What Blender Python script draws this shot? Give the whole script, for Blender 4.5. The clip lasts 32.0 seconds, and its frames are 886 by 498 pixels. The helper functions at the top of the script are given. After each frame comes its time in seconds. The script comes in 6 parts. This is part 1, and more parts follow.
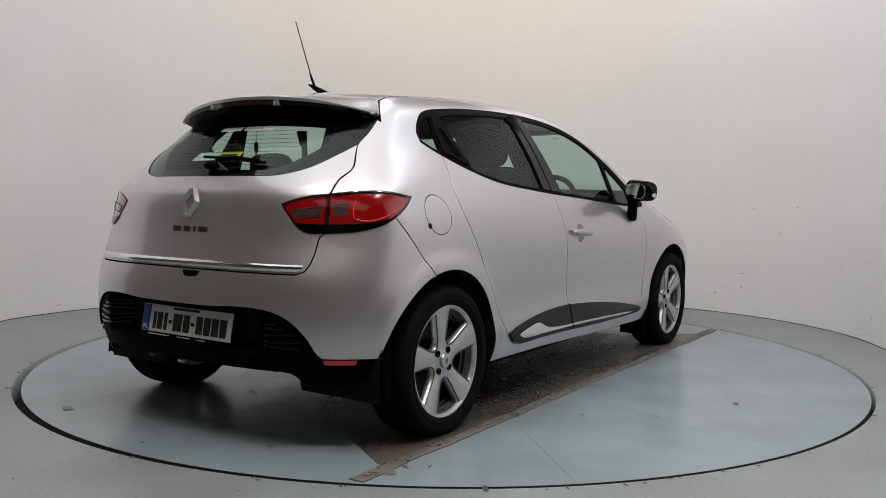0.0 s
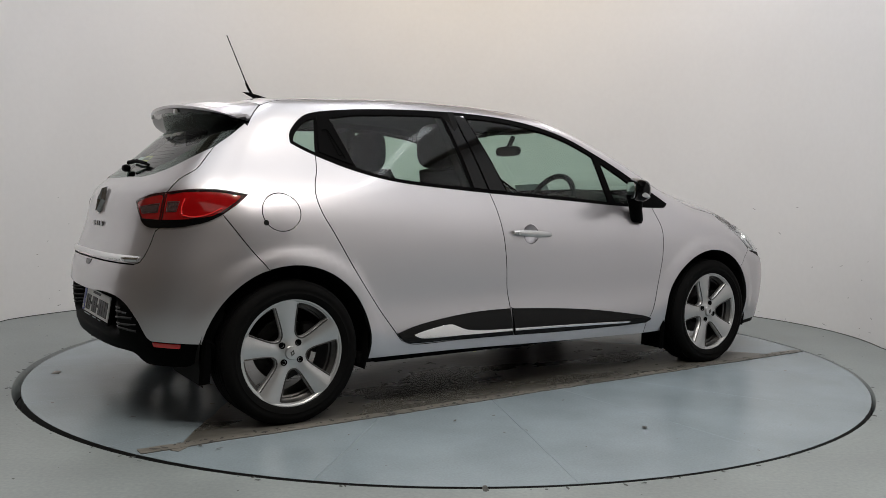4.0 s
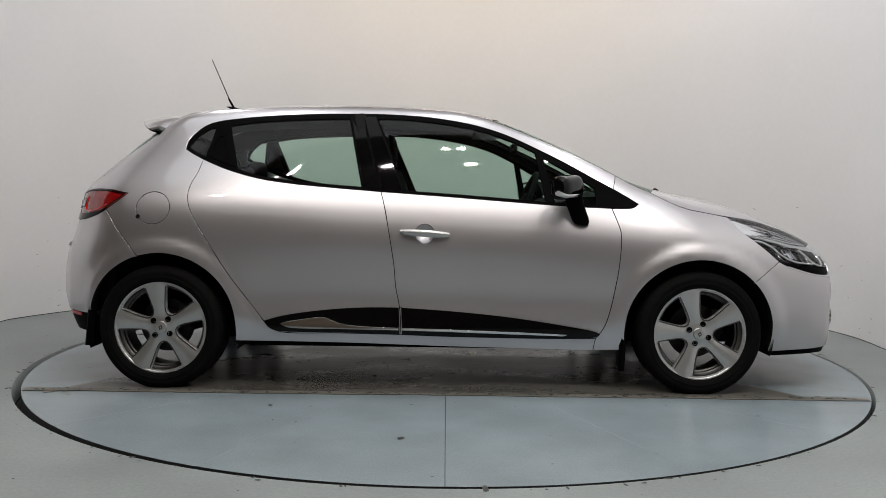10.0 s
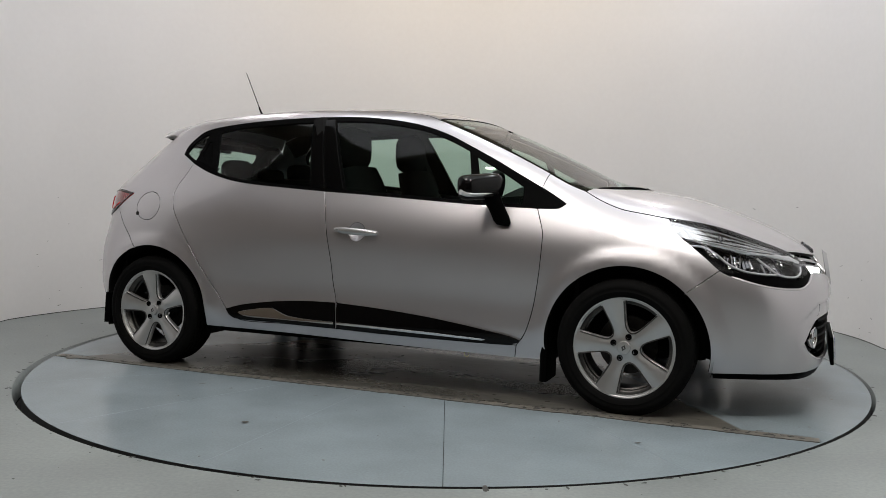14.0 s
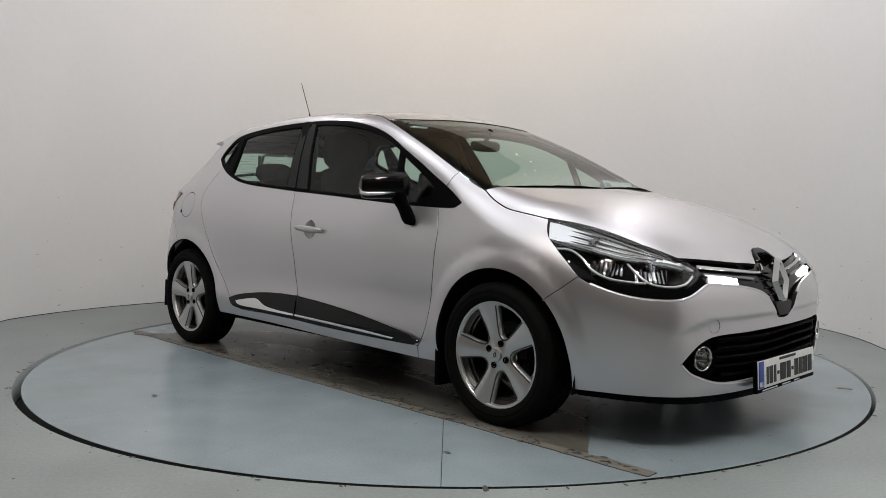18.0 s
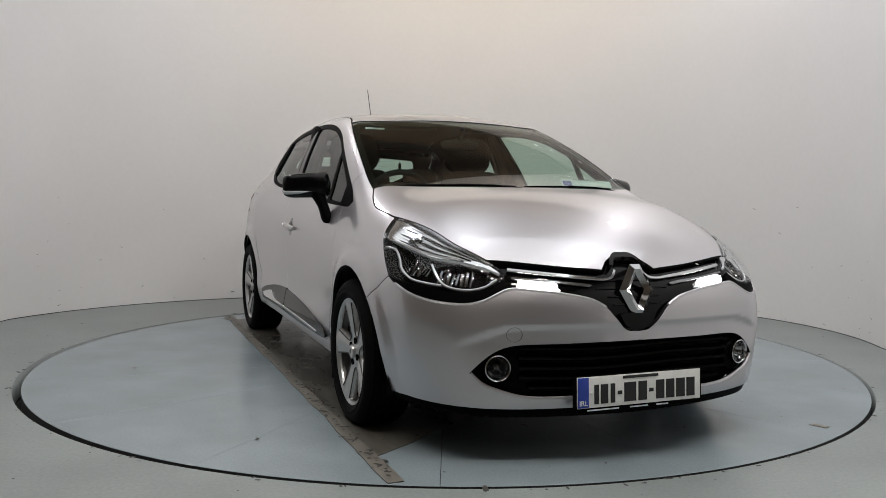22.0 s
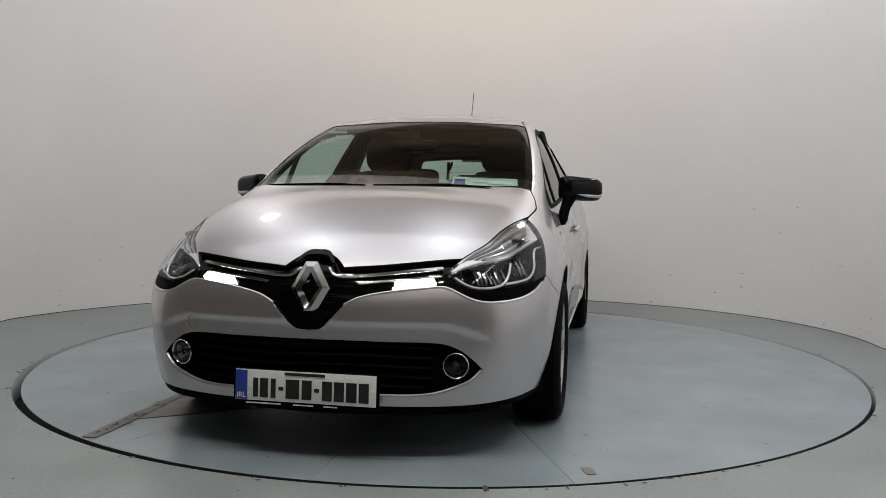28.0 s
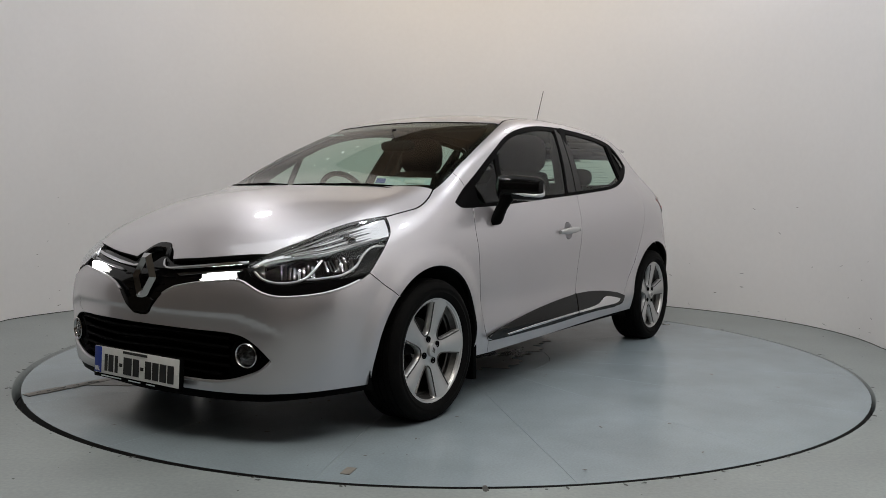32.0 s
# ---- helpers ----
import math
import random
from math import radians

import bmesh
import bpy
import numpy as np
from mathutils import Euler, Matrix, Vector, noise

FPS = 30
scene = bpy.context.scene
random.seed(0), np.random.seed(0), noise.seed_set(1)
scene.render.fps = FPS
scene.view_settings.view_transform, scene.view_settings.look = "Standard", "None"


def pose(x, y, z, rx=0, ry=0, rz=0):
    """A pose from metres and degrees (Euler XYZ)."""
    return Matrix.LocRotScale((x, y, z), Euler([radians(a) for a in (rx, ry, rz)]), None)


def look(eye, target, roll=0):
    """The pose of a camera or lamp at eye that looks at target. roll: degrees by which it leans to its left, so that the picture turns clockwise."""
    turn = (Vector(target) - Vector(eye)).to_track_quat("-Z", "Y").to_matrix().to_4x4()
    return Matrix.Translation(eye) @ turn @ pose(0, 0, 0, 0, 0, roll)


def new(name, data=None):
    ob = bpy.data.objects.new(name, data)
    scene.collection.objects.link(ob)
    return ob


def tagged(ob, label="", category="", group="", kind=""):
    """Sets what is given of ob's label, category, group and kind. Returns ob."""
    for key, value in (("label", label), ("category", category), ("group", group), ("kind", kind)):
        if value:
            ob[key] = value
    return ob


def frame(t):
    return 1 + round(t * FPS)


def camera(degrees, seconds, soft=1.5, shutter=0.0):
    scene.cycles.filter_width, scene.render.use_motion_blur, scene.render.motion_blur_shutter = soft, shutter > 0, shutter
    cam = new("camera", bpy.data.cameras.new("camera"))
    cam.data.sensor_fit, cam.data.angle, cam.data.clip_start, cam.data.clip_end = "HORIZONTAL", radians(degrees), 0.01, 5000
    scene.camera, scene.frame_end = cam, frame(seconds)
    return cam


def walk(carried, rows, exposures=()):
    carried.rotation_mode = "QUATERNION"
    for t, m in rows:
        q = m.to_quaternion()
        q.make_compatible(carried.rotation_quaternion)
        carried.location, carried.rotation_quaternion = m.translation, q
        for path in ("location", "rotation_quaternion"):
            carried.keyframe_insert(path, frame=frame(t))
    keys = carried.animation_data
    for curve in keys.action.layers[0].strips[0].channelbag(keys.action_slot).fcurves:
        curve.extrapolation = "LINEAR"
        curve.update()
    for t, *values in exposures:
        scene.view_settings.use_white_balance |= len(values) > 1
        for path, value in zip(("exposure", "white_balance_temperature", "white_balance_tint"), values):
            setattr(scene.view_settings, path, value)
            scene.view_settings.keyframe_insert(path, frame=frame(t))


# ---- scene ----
from mathutils.geometry import delaunay_2d_cdt

cam = camera(55.58, 32.0, soft=0.55)
EYE = Vector((0.0, -4.9234, 0.9402))
CAMERA_POSE = look(EYE, EYE + Vector((-0.004798, 1.0, -0.0630)), 0.68)
walk(cam, [(0.0, CAMERA_POSE), (32.0, CAMERA_POSE)], [(0.0, 0.45), (6.0, 0.43), (12.0, 0.50), (18.0, 0.49), (22.0, 0.42), (28.0, 0.32), (32.0, 0.29)])


def turn(t):
    """The turntable's angle in degrees at t seconds: a steady crawl."""
    return 56.25 - 5.54246 * t - 0.011057 * t ** 2 + 0.000374143 * t ** 3 - 3.35331e-6 * t ** 4


# ---- light ----
world = bpy.data.worlds.new("room")
world.use_nodes = True
world.node_tree.nodes["Background"].inputs["Color"].default_value = (0.75, 0.74, 0.72, 1)
world.node_tree.nodes["Background"].inputs["Strength"].default_value = 0.05
scene.world = world
scene.view_settings.exposure = 0.0


def lamp(name, eye, target, watts, size, colour, shape="RECTANGLE", size_y=None):
    data = bpy.data.lights.new(name, "AREA")
    data.energy, data.shape, data.size, data.color = watts, shape, size, colour
    if size_y:
        data.size_y = size_y
    ob = new(name, data)
    ob.matrix_world = look(eye, target)
    return ob


WARM, COOL, PLAIN = (1.0, 0.948, 0.88), (0.93, 0.965, 1.0), (1.0, 0.98, 1.0)
# an added wide dim fill panel and a row of spots over the turntable with key lamps behind it, added washers along the
# top of the curved wall, pairs of spots in front, bars of spots by the wall, the bay's roof lights, and added fill
# lamps by the right wing and behind the camera
lamp("overhead_fill_light", (0.0, -1.0, 3.52), (0.0, -1.0, 0), 27, 5.0, COOL, size_y=2.3)
for x in (-1.32, 0.15, 1.58):
    lamp("overhead_light", (x, -0.25, 3.42), (x, -0.25, 0), 5, 0.22, COOL, "DISK")
for x in (-2.1, 2.1):
    lamp("key_light", (x, 1.7, 3.45), (0.3 * x, -0.6, 0), 6, 0.2, PLAIN, "DISK")
# unseen lamps added to brighten the wall; the warm one makes its yellowish patch
for a, w, tone in ((8, 2.2, PLAIN), (48, 4.8, PLAIN), (88, 8.5, (1.0, 0.80, 0.54)), (128, 4.2, PLAIN), (168, 1.1, PLAIN)):
    c, s = math.cos(radians(a)), math.sin(radians(a))
    r = 2.4659 - 0.3034 * c + 1.0023 * s + 0.4961 * math.cos(radians(2 * a)) + 0.1082 * math.sin(radians(2 * a))
    lamp("wall_fill_light", ((r - 1.5) * c, (r - 1.5) * s, 3.3), (r * c, r * s, 2.7), w, 2.4, tone, size_y=0.3)
for x in (-1.25, 0.1, 1.45):
    for d in (-0.07, 0.07):
        lamp("spot_light", (x + d, -2.45, 3.40), (0.5 * x, 0.2, 0.4), 4, 0.08, WARM, "DISK")
for x in (-1.55, 1.45):
    for d in (-0.27, -0.09, 0.09, 0.27):
        lamp("spot_light", (x + d, 2.15, 2.98), (0.6 * x, 0.3, 0.3), 0.014, 0.04, PLAIN, "DISK")
for x, w in ((-2.0, 6), (-1.2, 7.5), (-0.45, 10), (0.3, 10), (1.05, 9.5), (1.8, 9)):
    lamp("roof_light", (x, -3.2, 3.50), (x, -3.2, 0), w, 0.13, WARM, "DISK")
# unseen lamp added to brighten the wing wall that the car's flank reflects
lamp("wing_fill_light", (1.68, -2.3, 3.3), (2.78, -2.3, 1.5), 8, 2.6, (0.93, 0.97, 1.0), size_y=0.3)
# unseen fill lamp, added to light the bay behind the camera
lamp("bay_fill_light", (-0.1, -6.5, 3.50), (-0.1, -6.8, 0.0), 10, 5.0, WARM, size_y=2.2)


# ---- materials ----
def material(name, colour, rough=0.5, metal=0.0, coat=0.0, grain=0.0, scale=40.0, bump=0.0, stain=0.0, stain_scale=3.0, spec=0.5, stretch=(1, 1, 1), emit=None, coat_rough=0.03, coat_ior=1.5):
    """A principled surface with grain and stains of two sizes in its colour and roughness, and a fine relief."""
    m = bpy.data.materials.new(name)
    m.use_nodes = True
    t = m.node_tree
    b = t.nodes["Principled BSDF"]
    col = (*colour, 1) if len(colour) == 3 else colour
    b.inputs["Base Color"].default_value = col
    b.inputs["Roughness"].default_value = rough
    b.inputs["Metallic"].default_value = metal
    b.inputs["Coat Weight"].default_value = coat
    b.inputs["Coat Roughness"].default_value = coat_rough
    b.inputs["Coat IOR"].default_value = coat_ior
    b.inputs["Specular IOR Level"].default_value = spec
    if emit:
        b.inputs["Emission Color"].default_value = (*colour, 1)
        b.inputs["Emission Strength"].default_value = emit
    if grain or stain or bump:
        co = t.nodes.new("ShaderNodeTexCoord")
        mp = t.nodes.new("ShaderNodeMapping")
        mp.inputs["Scale"].default_value = stretch
        t.links.new(co.outputs["Object"], mp.inputs["Vector"])

        def cloud(s, detail):
            n = t.nodes.new("ShaderNodeTexNoise")
            n.inputs["Scale"].default_value, n.inputs["Detail"].default_value = s, detail
            t.links.new(mp.outputs["Vector"], n.inputs["Vector"])
            return n.outputs["Fac"]
        fine, wide = cloud(scale, 4), cloud(stain_scale, 6)

        def ranged(fac, lo, hi):
            r = t.nodes.new("ShaderNodeMapRange")
            r.inputs["From Min"].default_value, r.inputs["From Max"].default_value = 0.3, 0.7
            r.inputs["To Min"].default_value, r.inputs["To Max"].default_value = lo, hi
            t.links.new(fac, r.inputs["Value"])
            return r.outputs["Result"]
        mul = t.nodes.new("ShaderNodeMath")
        mul.operation = "MULTIPLY"
        t.links.new(ranged(fine, 1 - grain, 1 + grain), mul.inputs[0])
        t.links.new(ranged(wide, 1 - stain, 1 + stain), mul.inputs[1])
        mix = t.nodes.new("ShaderNodeVectorMath")
        mix.operation = "SCALE"
        mix.inputs[0].default_value = col[:3]
        t.links.new(mul.outputs[0], mix.inputs["Scale"])
        t.links.new(mix.outputs["Vector"], b.inputs["Base Color"])
        t.links.new(ranged(wide, max(rough - 0.25 * stain, 0.0), min(rough + 0.25 * stain, 1.0)), b.inputs["Roughness"])
        if bump:
            bp = t.nodes.new("ShaderNodeBump")
            bp.inputs["Strength"].default_value, bp.inputs["Distance"].default_value = bump, 0.002
            t.links.new(fine, bp.inputs["Height"])
            t.links.new(bp.outputs["Normal"], b.inputs["Normal"])
    return m


def pane_material(name, tint, gloss=0.03, rough=0.0):
    """Thin glass: tinted see-through with a mirror sheen that grows at grazing angles."""
    m = bpy.data.materials.new(name)
    m.use_nodes = True
    t = m.node_tree
    t.nodes.remove(t.nodes["Principled BSDF"])
    clear, shine, mix, face, power, spread = (t.nodes.new(n) for n in ("ShaderNodeBsdfTransparent", "ShaderNodeBsdfGlossy", "ShaderNodeMixShader", "ShaderNodeLayerWeight", "ShaderNodeMath", "ShaderNodeMath"))
    clear.inputs["Color"].default_value = (*tint, 1)
    shine.inputs["Color"].default_value = (1, 1, 1, 1)
    shine.inputs["Roughness"].default_value = rough
    face.inputs["Blend"].default_value = 0.5
    power.operation, power.inputs[1].default_value = "POWER", 5.4
    spread.operation, spread.inputs[1].default_value, spread.inputs[2].default_value = "MULTIPLY_ADD", 0.75, gloss
    t.links.new(face.outputs["Facing"], power.inputs[0])
    t.links.new(power.outputs[0], spread.inputs[0])
    t.links.new(spread.outputs[0], mix.inputs[0])
    t.links.new(clear.outputs[0], mix.inputs[1])
    t.links.new(shine.outputs[0], mix.inputs[2])
    t.links.new(mix.outputs[0], t.nodes["Material Output"].inputs["Surface"])
    return m


PAINT = material("silver_paint", (0.555, 0.537, 0.56), 0.38, 0.90, coat=1.0, coat_ior=1.75, grain=0.05, scale=900, stain=0.015)
GLOSS_BLACK = material("gloss_black", (0.002, 0.002, 0.0022), 0.05, stain=0.05, spec=0.2)
TRIM_BLACK = material("trim_black", (0.0018, 0.0018, 0.0019), 0.5, spec=0.02, grain=0.2, scale=300, bump=0.05)
MATT_BLACK = material("matt_black", (0.004, 0.004, 0.004), 0.85, spec=0.2, grain=0.25, scale=120, bump=0.15, stain=0.2)
RUBBER = material("tyre_rubber", (0.0032, 0.0032, 0.0032), 0.75, spec=0.08, grain=0.25, scale=150, bump=0.2, stain=0.3, stain_scale=8)
CHROME = material("chrome", (0.82, 0.82, 0.83), 0.07, 1.0, stain=0.02)
ALLOY = material("alloy_silver", (0.50, 0.50, 0.50), 0.34, 0.8, coat=0.7, grain=0.04, scale=500, stain=0.05, stain_scale=9)
DARK_STEEL = material("rusty_dark_steel", (0.03, 0.027, 0.025), 0.55, 0.7, grain=0.2, scale=60, stain=0.3, stain_scale=14)
STEEL = material("worn_steel", (0.09, 0.088, 0.085), 0.42, 0.9, grain=0.15, scale=60, stain=0.2, stain_scale=12)
CLOTH = material("seat_cloth", (0.005, 0.005, 0.0053), 0.9, spec=0.1, grain=0.35, scale=250, bump=0.3, stain=0.1)
DASH = material("dash_plastic", (0.005, 0.005, 0.0053), 0.7, spec=0.15, grain=0.2, scale=220, bump=0.15)
LINING = material("roof_lining", (0.03, 0.029, 0.028), 0.95, grain=0.1, scale=200)
GLASS = pane_material("green_tinted_glass", (0.67, 0.80, 0.735))
LENS = pane_material("clear_lens", (0.96, 0.97, 0.98))
RED = material("red_plastic", (0.72, 0.012, 0.012), 0.25, coat=1.0, stain=0.1)
WHITE_PLASTIC = material("white_plastic", (0.75, 0.76, 0.74), 0.35, grain=0.04)
BLUE = material("blue_plastic", (0.02, 0.05, 0.32), 0.4, grain=0.05)
INK = material("black_ink", (0.01, 0.01, 0.011), 0.5, grain=0.1)
YELLOW = material("yellow_label", (0.62, 0.60, 0.05), 0.5, grain=0.05)
PAPER = material("printed_paper", (0.62, 0.70, 0.72), 0.6, grain=0.1, scale=60)
LED = material("lit_led", (1.0, 0.98, 0.95), 0.3, emit=9.0)
WALL = material("white_wall_paint", (0.78, 0.773, 0.778), 0.62, grain=0.01, scale=25, bump=0.05, stain=0.025, stain_scale=0.8)
FLOOR = material("grey_floor_paint", (0.238, 0.265, 0.264), 0.42, grain=0.09, scale=70, bump=0.14, stain=0.16, stain_scale=1.7)
TABLE = material("blue_grey_floor_paint", (0.238, 0.286, 0.314), 0.24, grain=0.06, scale=110, bump=0.07, stain=0.11, stain_scale=2.2)
STRIP = material("worn_track_concrete", (0.15, 0.14, 0.122), 0.5, grain=0.12, scale=30, bump=0.2, stain=0.22, stain_scale=5, stretch=(0.35, 1, 1))
# worn paint; the dark brown also holds the car's shade
WORN_SHADED = material("worn_shaded_floor_paint", (0.088, 0.084, 0.073), 0.30, grain=0.2, scale=40, bump=0.2, stain=0.4, stain_scale=3, stretch=(0.3, 1, 1))
PIT = material("pit_black", (0.012, 0.012, 0.012), 0.8, grain=0.2)
CEILING = material("ceiling_paint", (0.25, 0.205, 0.158), 0.8, grain=0.03, stain=0.05)
BACK = material("workshop_wall", (0.16, 0.128, 0.095), 0.7, grain=0.04, stain=0.12, stain_scale=0.9)
SCUFF = material("chipped_paint", (0.05, 0.05, 0.047), 0.7, grain=0.3, scale=200, bump=0.3)
BEAM = material("painted_steel_beam", (0.05, 0.05, 0.05), 0.6, grain=0.1)
SIGNAL_CHROME = material("satin_chrome", (0.84, 0.84, 0.85), 0.10, 0.95, stain=0.05)
DARK_MIRROR = material("smoked_reflector", (0.24, 0.24, 0.25), 0.14, 1.0, grain=0.1, scale=80)
BADGE_CHROME = material("badge_chrome", (0.54, 0.54, 0.55), 0.10, 1.0, stain=0.03)
LIGHT_GUIDE = material("clear_light_guide", (0.58, 0.59, 0.60), 0.22, 0.4, coat=1.0, stain=0.04)
LAMP_RED = material("red_lamp_lens", (0.24, 0.002, 0.003), 0.12, coat=1.0, grain=0.12, scale=260, stain=0.12, stain_scale=30)
LAMP_DARK = material("smoked_red_lens", (0.022, 0.002, 0.003), 0.12, coat=1.0, grain=0.1, scale=260)
LAMP_GREY = material("smoked_clear_lens", (0.10, 0.06, 0.062), 0.15, 0.5, coat=1.0, grain=0.3, scale=120)
# ---- the car's outer skin, as one smooth field (metres; x forward, y to its left, z up) ----
def spline(xs, ys):
    """A smooth curve through a few knots."""
    xs, ys = np.array(xs, float), np.array(ys, float)
    d = np.diff(ys) / np.diff(xs)
    m = np.concatenate([[d[0]], (d[:-1] * np.diff(xs)[1:] + d[1:] * np.diff(xs)[:-1]) / (xs[2:] - xs[:-2]), [d[-1]]])

    def at(x):
        x = np.asarray(x, float)
        i = np.clip(np.searchsorted(xs, x) - 1, 0, len(xs) - 2)
        h = xs[i + 1] - xs[i]
        t = np.clip((x - xs[i]) / h, 0, 1)
        v = ys[i] * (1 + 2 * t) * (1 - t) ** 2 + m[i] * h * t * (1 - t) ** 2 + ys[i + 1] * t * t * (3 - 2 * t) + m[i + 1] * h * t * t * (t - 1)
        return v + np.minimum(x - xs[0], 0) * m[0] + np.maximum(x - xs[-1], 0) * m[-1]
    return at


def blurred(at, lo, hi, step, sigma):
    """The same curve with its knots smoothed out."""
    g = np.arange(lo - 4 * sigma, hi + 4 * sigma, step)
    v = at(g)
    w = np.exp(-0.5 * (np.arange(-3 * sigma, 3 * sigma + step / 2, step) / sigma) ** 2)
    s = np.convolve(v, w / w.sum(), "same")
    n = len(w) // 2
    return spline(g[n:-n:4], s[n:-n:4])


SX = (-1.95, -1.65, -1.29, -0.9, -0.4, 0.3, 0.85, 1.29, 1.68, 2.05)
SZ = (0.18, 0.29, 0.44, 0.60, 0.75, 0.87, 0.96, 1.12, 1.36)
WIDE = np.array((
    (0.660, 0.720, 0.760, 0.755, 0.740, 0.715, 0.675, 0.560, 0.430),
    (0.740, 0.780, 0.816, 0.818, 0.812, 0.795, 0.752, 0.610, 0.480),
    (0.795, 0.830, 0.843, 0.848, 0.842, 0.822, 0.782, 0.665, 0.525),
    (0.800, 0.835, 0.828, 0.835, 0.838, 0.822, 0.785, 0.692, 0.555),
    (0.795, 0.822, 0.806, 0.815, 0.822, 0.797, 0.760, 0.695, 0.572),
    (0.790, 0.818, 0.804, 0.812, 0.814, 0.782, 0.745, 0.688, 0.575),
    (0.790, 0.815, 0.806, 0.815, 0.808, 0.766, 0.728, 0.675, 0.570),
    (0.795, 0.825, 0.840, 0.846, 0.822, 0.765, 0.715, 0.650, 0.545),
    (0.770, 0.795, 0.812, 0.812, 0.785, 0.735, 0.690, 0.620, 0.500),
    (0.640, 0.680, 0.705, 0.705, 0.680, 0.640, 0.600, 0.540, 0.420)))
AXLE, HUB_Z = 1.2945, 0.291


def half_width_table():
    gx, gz = np.arange(-2.3, 2.4, 0.02), np.arange(0.0, 1.7, 0.02)
    rows = np.array([spline(SZ, r)(gz) for r in WIDE])
    g = np.array([spline(SX, rows[:, j])(gx) for j in range(len(gz))]).T
    for ax, sigma in ((0, 5.0), (1, 2.0)):
        n = int(3 * sigma)
        w = np.exp(-0.5 * (np.arange(-n, n + 1) / sigma) ** 2)
        pad = np.pad(g, [(n, n) if a == ax else (0, 0) for a in (0, 1)], "edge")
        g = np.apply_along_axis(lambda v: np.convolve(v, w / w.sum(), "valid"), ax, pad)
    return gx, gz, g


GX, GZ, GS = half_width_table()


def cubic(t):
    return (-0.5 * t + t * t - 0.5 * t ** 3, 1 - 2.5 * t * t + 1.5 * t ** 3, 0.5 * t + 2 * t * t - 1.5 * t ** 3, -0.5 * t * t + 0.5 * t ** 3)


def half_width(x, z):
    u, v = np.clip((x - GX[0]) / 0.02, 1, len(GX) - 3.001), np.clip((z - GZ[0]) / 0.02, 1, len(GZ) - 3.001)
    i, j = u.astype(int), v.astype(int)
    a, b = cubic(u - i), cubic(v - j)
    s = sum(a[m] * b[n] * GS[i + m - 1, j + n - 1] for m in range(4) for n in range(4))
    for cx in (-AXLE, AXLE):  # flared wheel arches
        r = np.hypot(x - cx, np.maximum(z, HUB_Z) - HUB_Z)
        t = np.clip((0.455 - r) / 0.075, 0, 1)
        s = s + 0.014 * t * t * (3 - 2 * t) * np.clip((z - 0.2) / 0.15, 0, 1)
    return s


CROWN_Z = blurred(spline((-1.8, -1.5, -1.27, -0.96, -0.66, -0.36, -0.05, 0.1, 0.25, 0.4, 0.55, 0.7, 0.85, 1.0, 1.14, 1.22, 1.3, 1.47, 1.62, 1.78, 1.93, 2.03, 2.1, 2.2),
                         (1.28, 1.345, 1.385, 1.412, 1.427, 1.430, 1.420, 1.408, 1.384, 1.336, 1.275, 1.207, 1.132, 1.056, 1.012, 0.992, 0.978, 0.949, 0.905, 0.842, 0.774, 0.728, 0.68, 0.6)), -2.2, 2.6, 0.01, 0.03)
CROWN_BEND = spline((-1.8, -0.4, 0.3, 0.7, 1.1, 1.5, 1.8, 2.2), (0.15, 0.14, 0.13, 0.11, 0.10, 0.14, 0.16, 0.12))
NOSE_X = blurred(spline((0.1, 0.15, 0.2, 0.28, 0.4, 0.5, 0.6, 0.66, 0.72, 0.8, 1.0), (2.06, 2.09, 2.115, 2.122, 2.130, 2.128, 2.112, 2.09, 2.05, 1.97, 1.74)), -0.2, 1.8, 0.01, 0.025)
TAIL_X = blurred(spline((0.1, 0.22, 0.315, 0.405, 0.524, 0.613, 0.70, 0.747, 0.836, 0.9, 0.96, 1.0, 1.05, 1.25, 1.45),
                        (-1.84, -1.885, -1.925, -1.945, -1.945, -1.935, -1.905, -1.887, -1.862, -1.848, -1.82, -1.775, -1.715, -1.485, -1.255)), -0.2, 1.8, 0.01, 0.015)


def smax(a, b, k):
    h = np.maximum(k - np.abs(a - b), 0) / k
    return np.maximum(a, b) + h * h * k * 0.25


def skin(x, y, z):
    """Below zero inside the body."""
    x, y, z = (np.asarray(v, float) for v in (x, y, z))
    w = np.abs(y)
    side = w - half_width(x, z)
    top = z - (CROWN_Z(x) - CROWN_BEND(x) * w * w)
    nose = x - (NOSE_X(z) - 0.20 * w ** 2 - 0.25 * w ** 4)
    tail = (TAIL_X(z) + 0.08 * w ** 2 + 0.50 * w ** 4) - x
    k = 0.08 + 0.12 * np.clip((x - 0.9) / 0.6, 0, 1)
    return smax(smax(side, top, k), smax(nose, tail, 0.05), 0.12)


# Charts: each maps a flat outline onto the skin. a, b -> points.
FRONT_O, REAR_O = 1.2, -1.0


def chart_ray(chart, a, b):
    a, b = np.asarray(a, float), np.asarray(b, float)
    o = np.zeros(a.shape + (3,))
    d = np.zeros(a.shape + (3,))
    if chart == "side":
        o[..., 0], o[..., 2], d[..., 1] = a, b, 1
        return o, d, 1.1
    if chart == "top":
        o[..., 0], o[..., 1], o[..., 2], d[..., 2] = a, b, 0.45, 1
        return o, d, 1.2
    s, c = (1, FRONT_O) if chart == "front" else (-1, REAR_O)
    o[..., 0], o[..., 2] = c, b
    d[..., 0], d[..., 1] = s * np.cos(a), np.sin(a)
    return o, d, 1.3


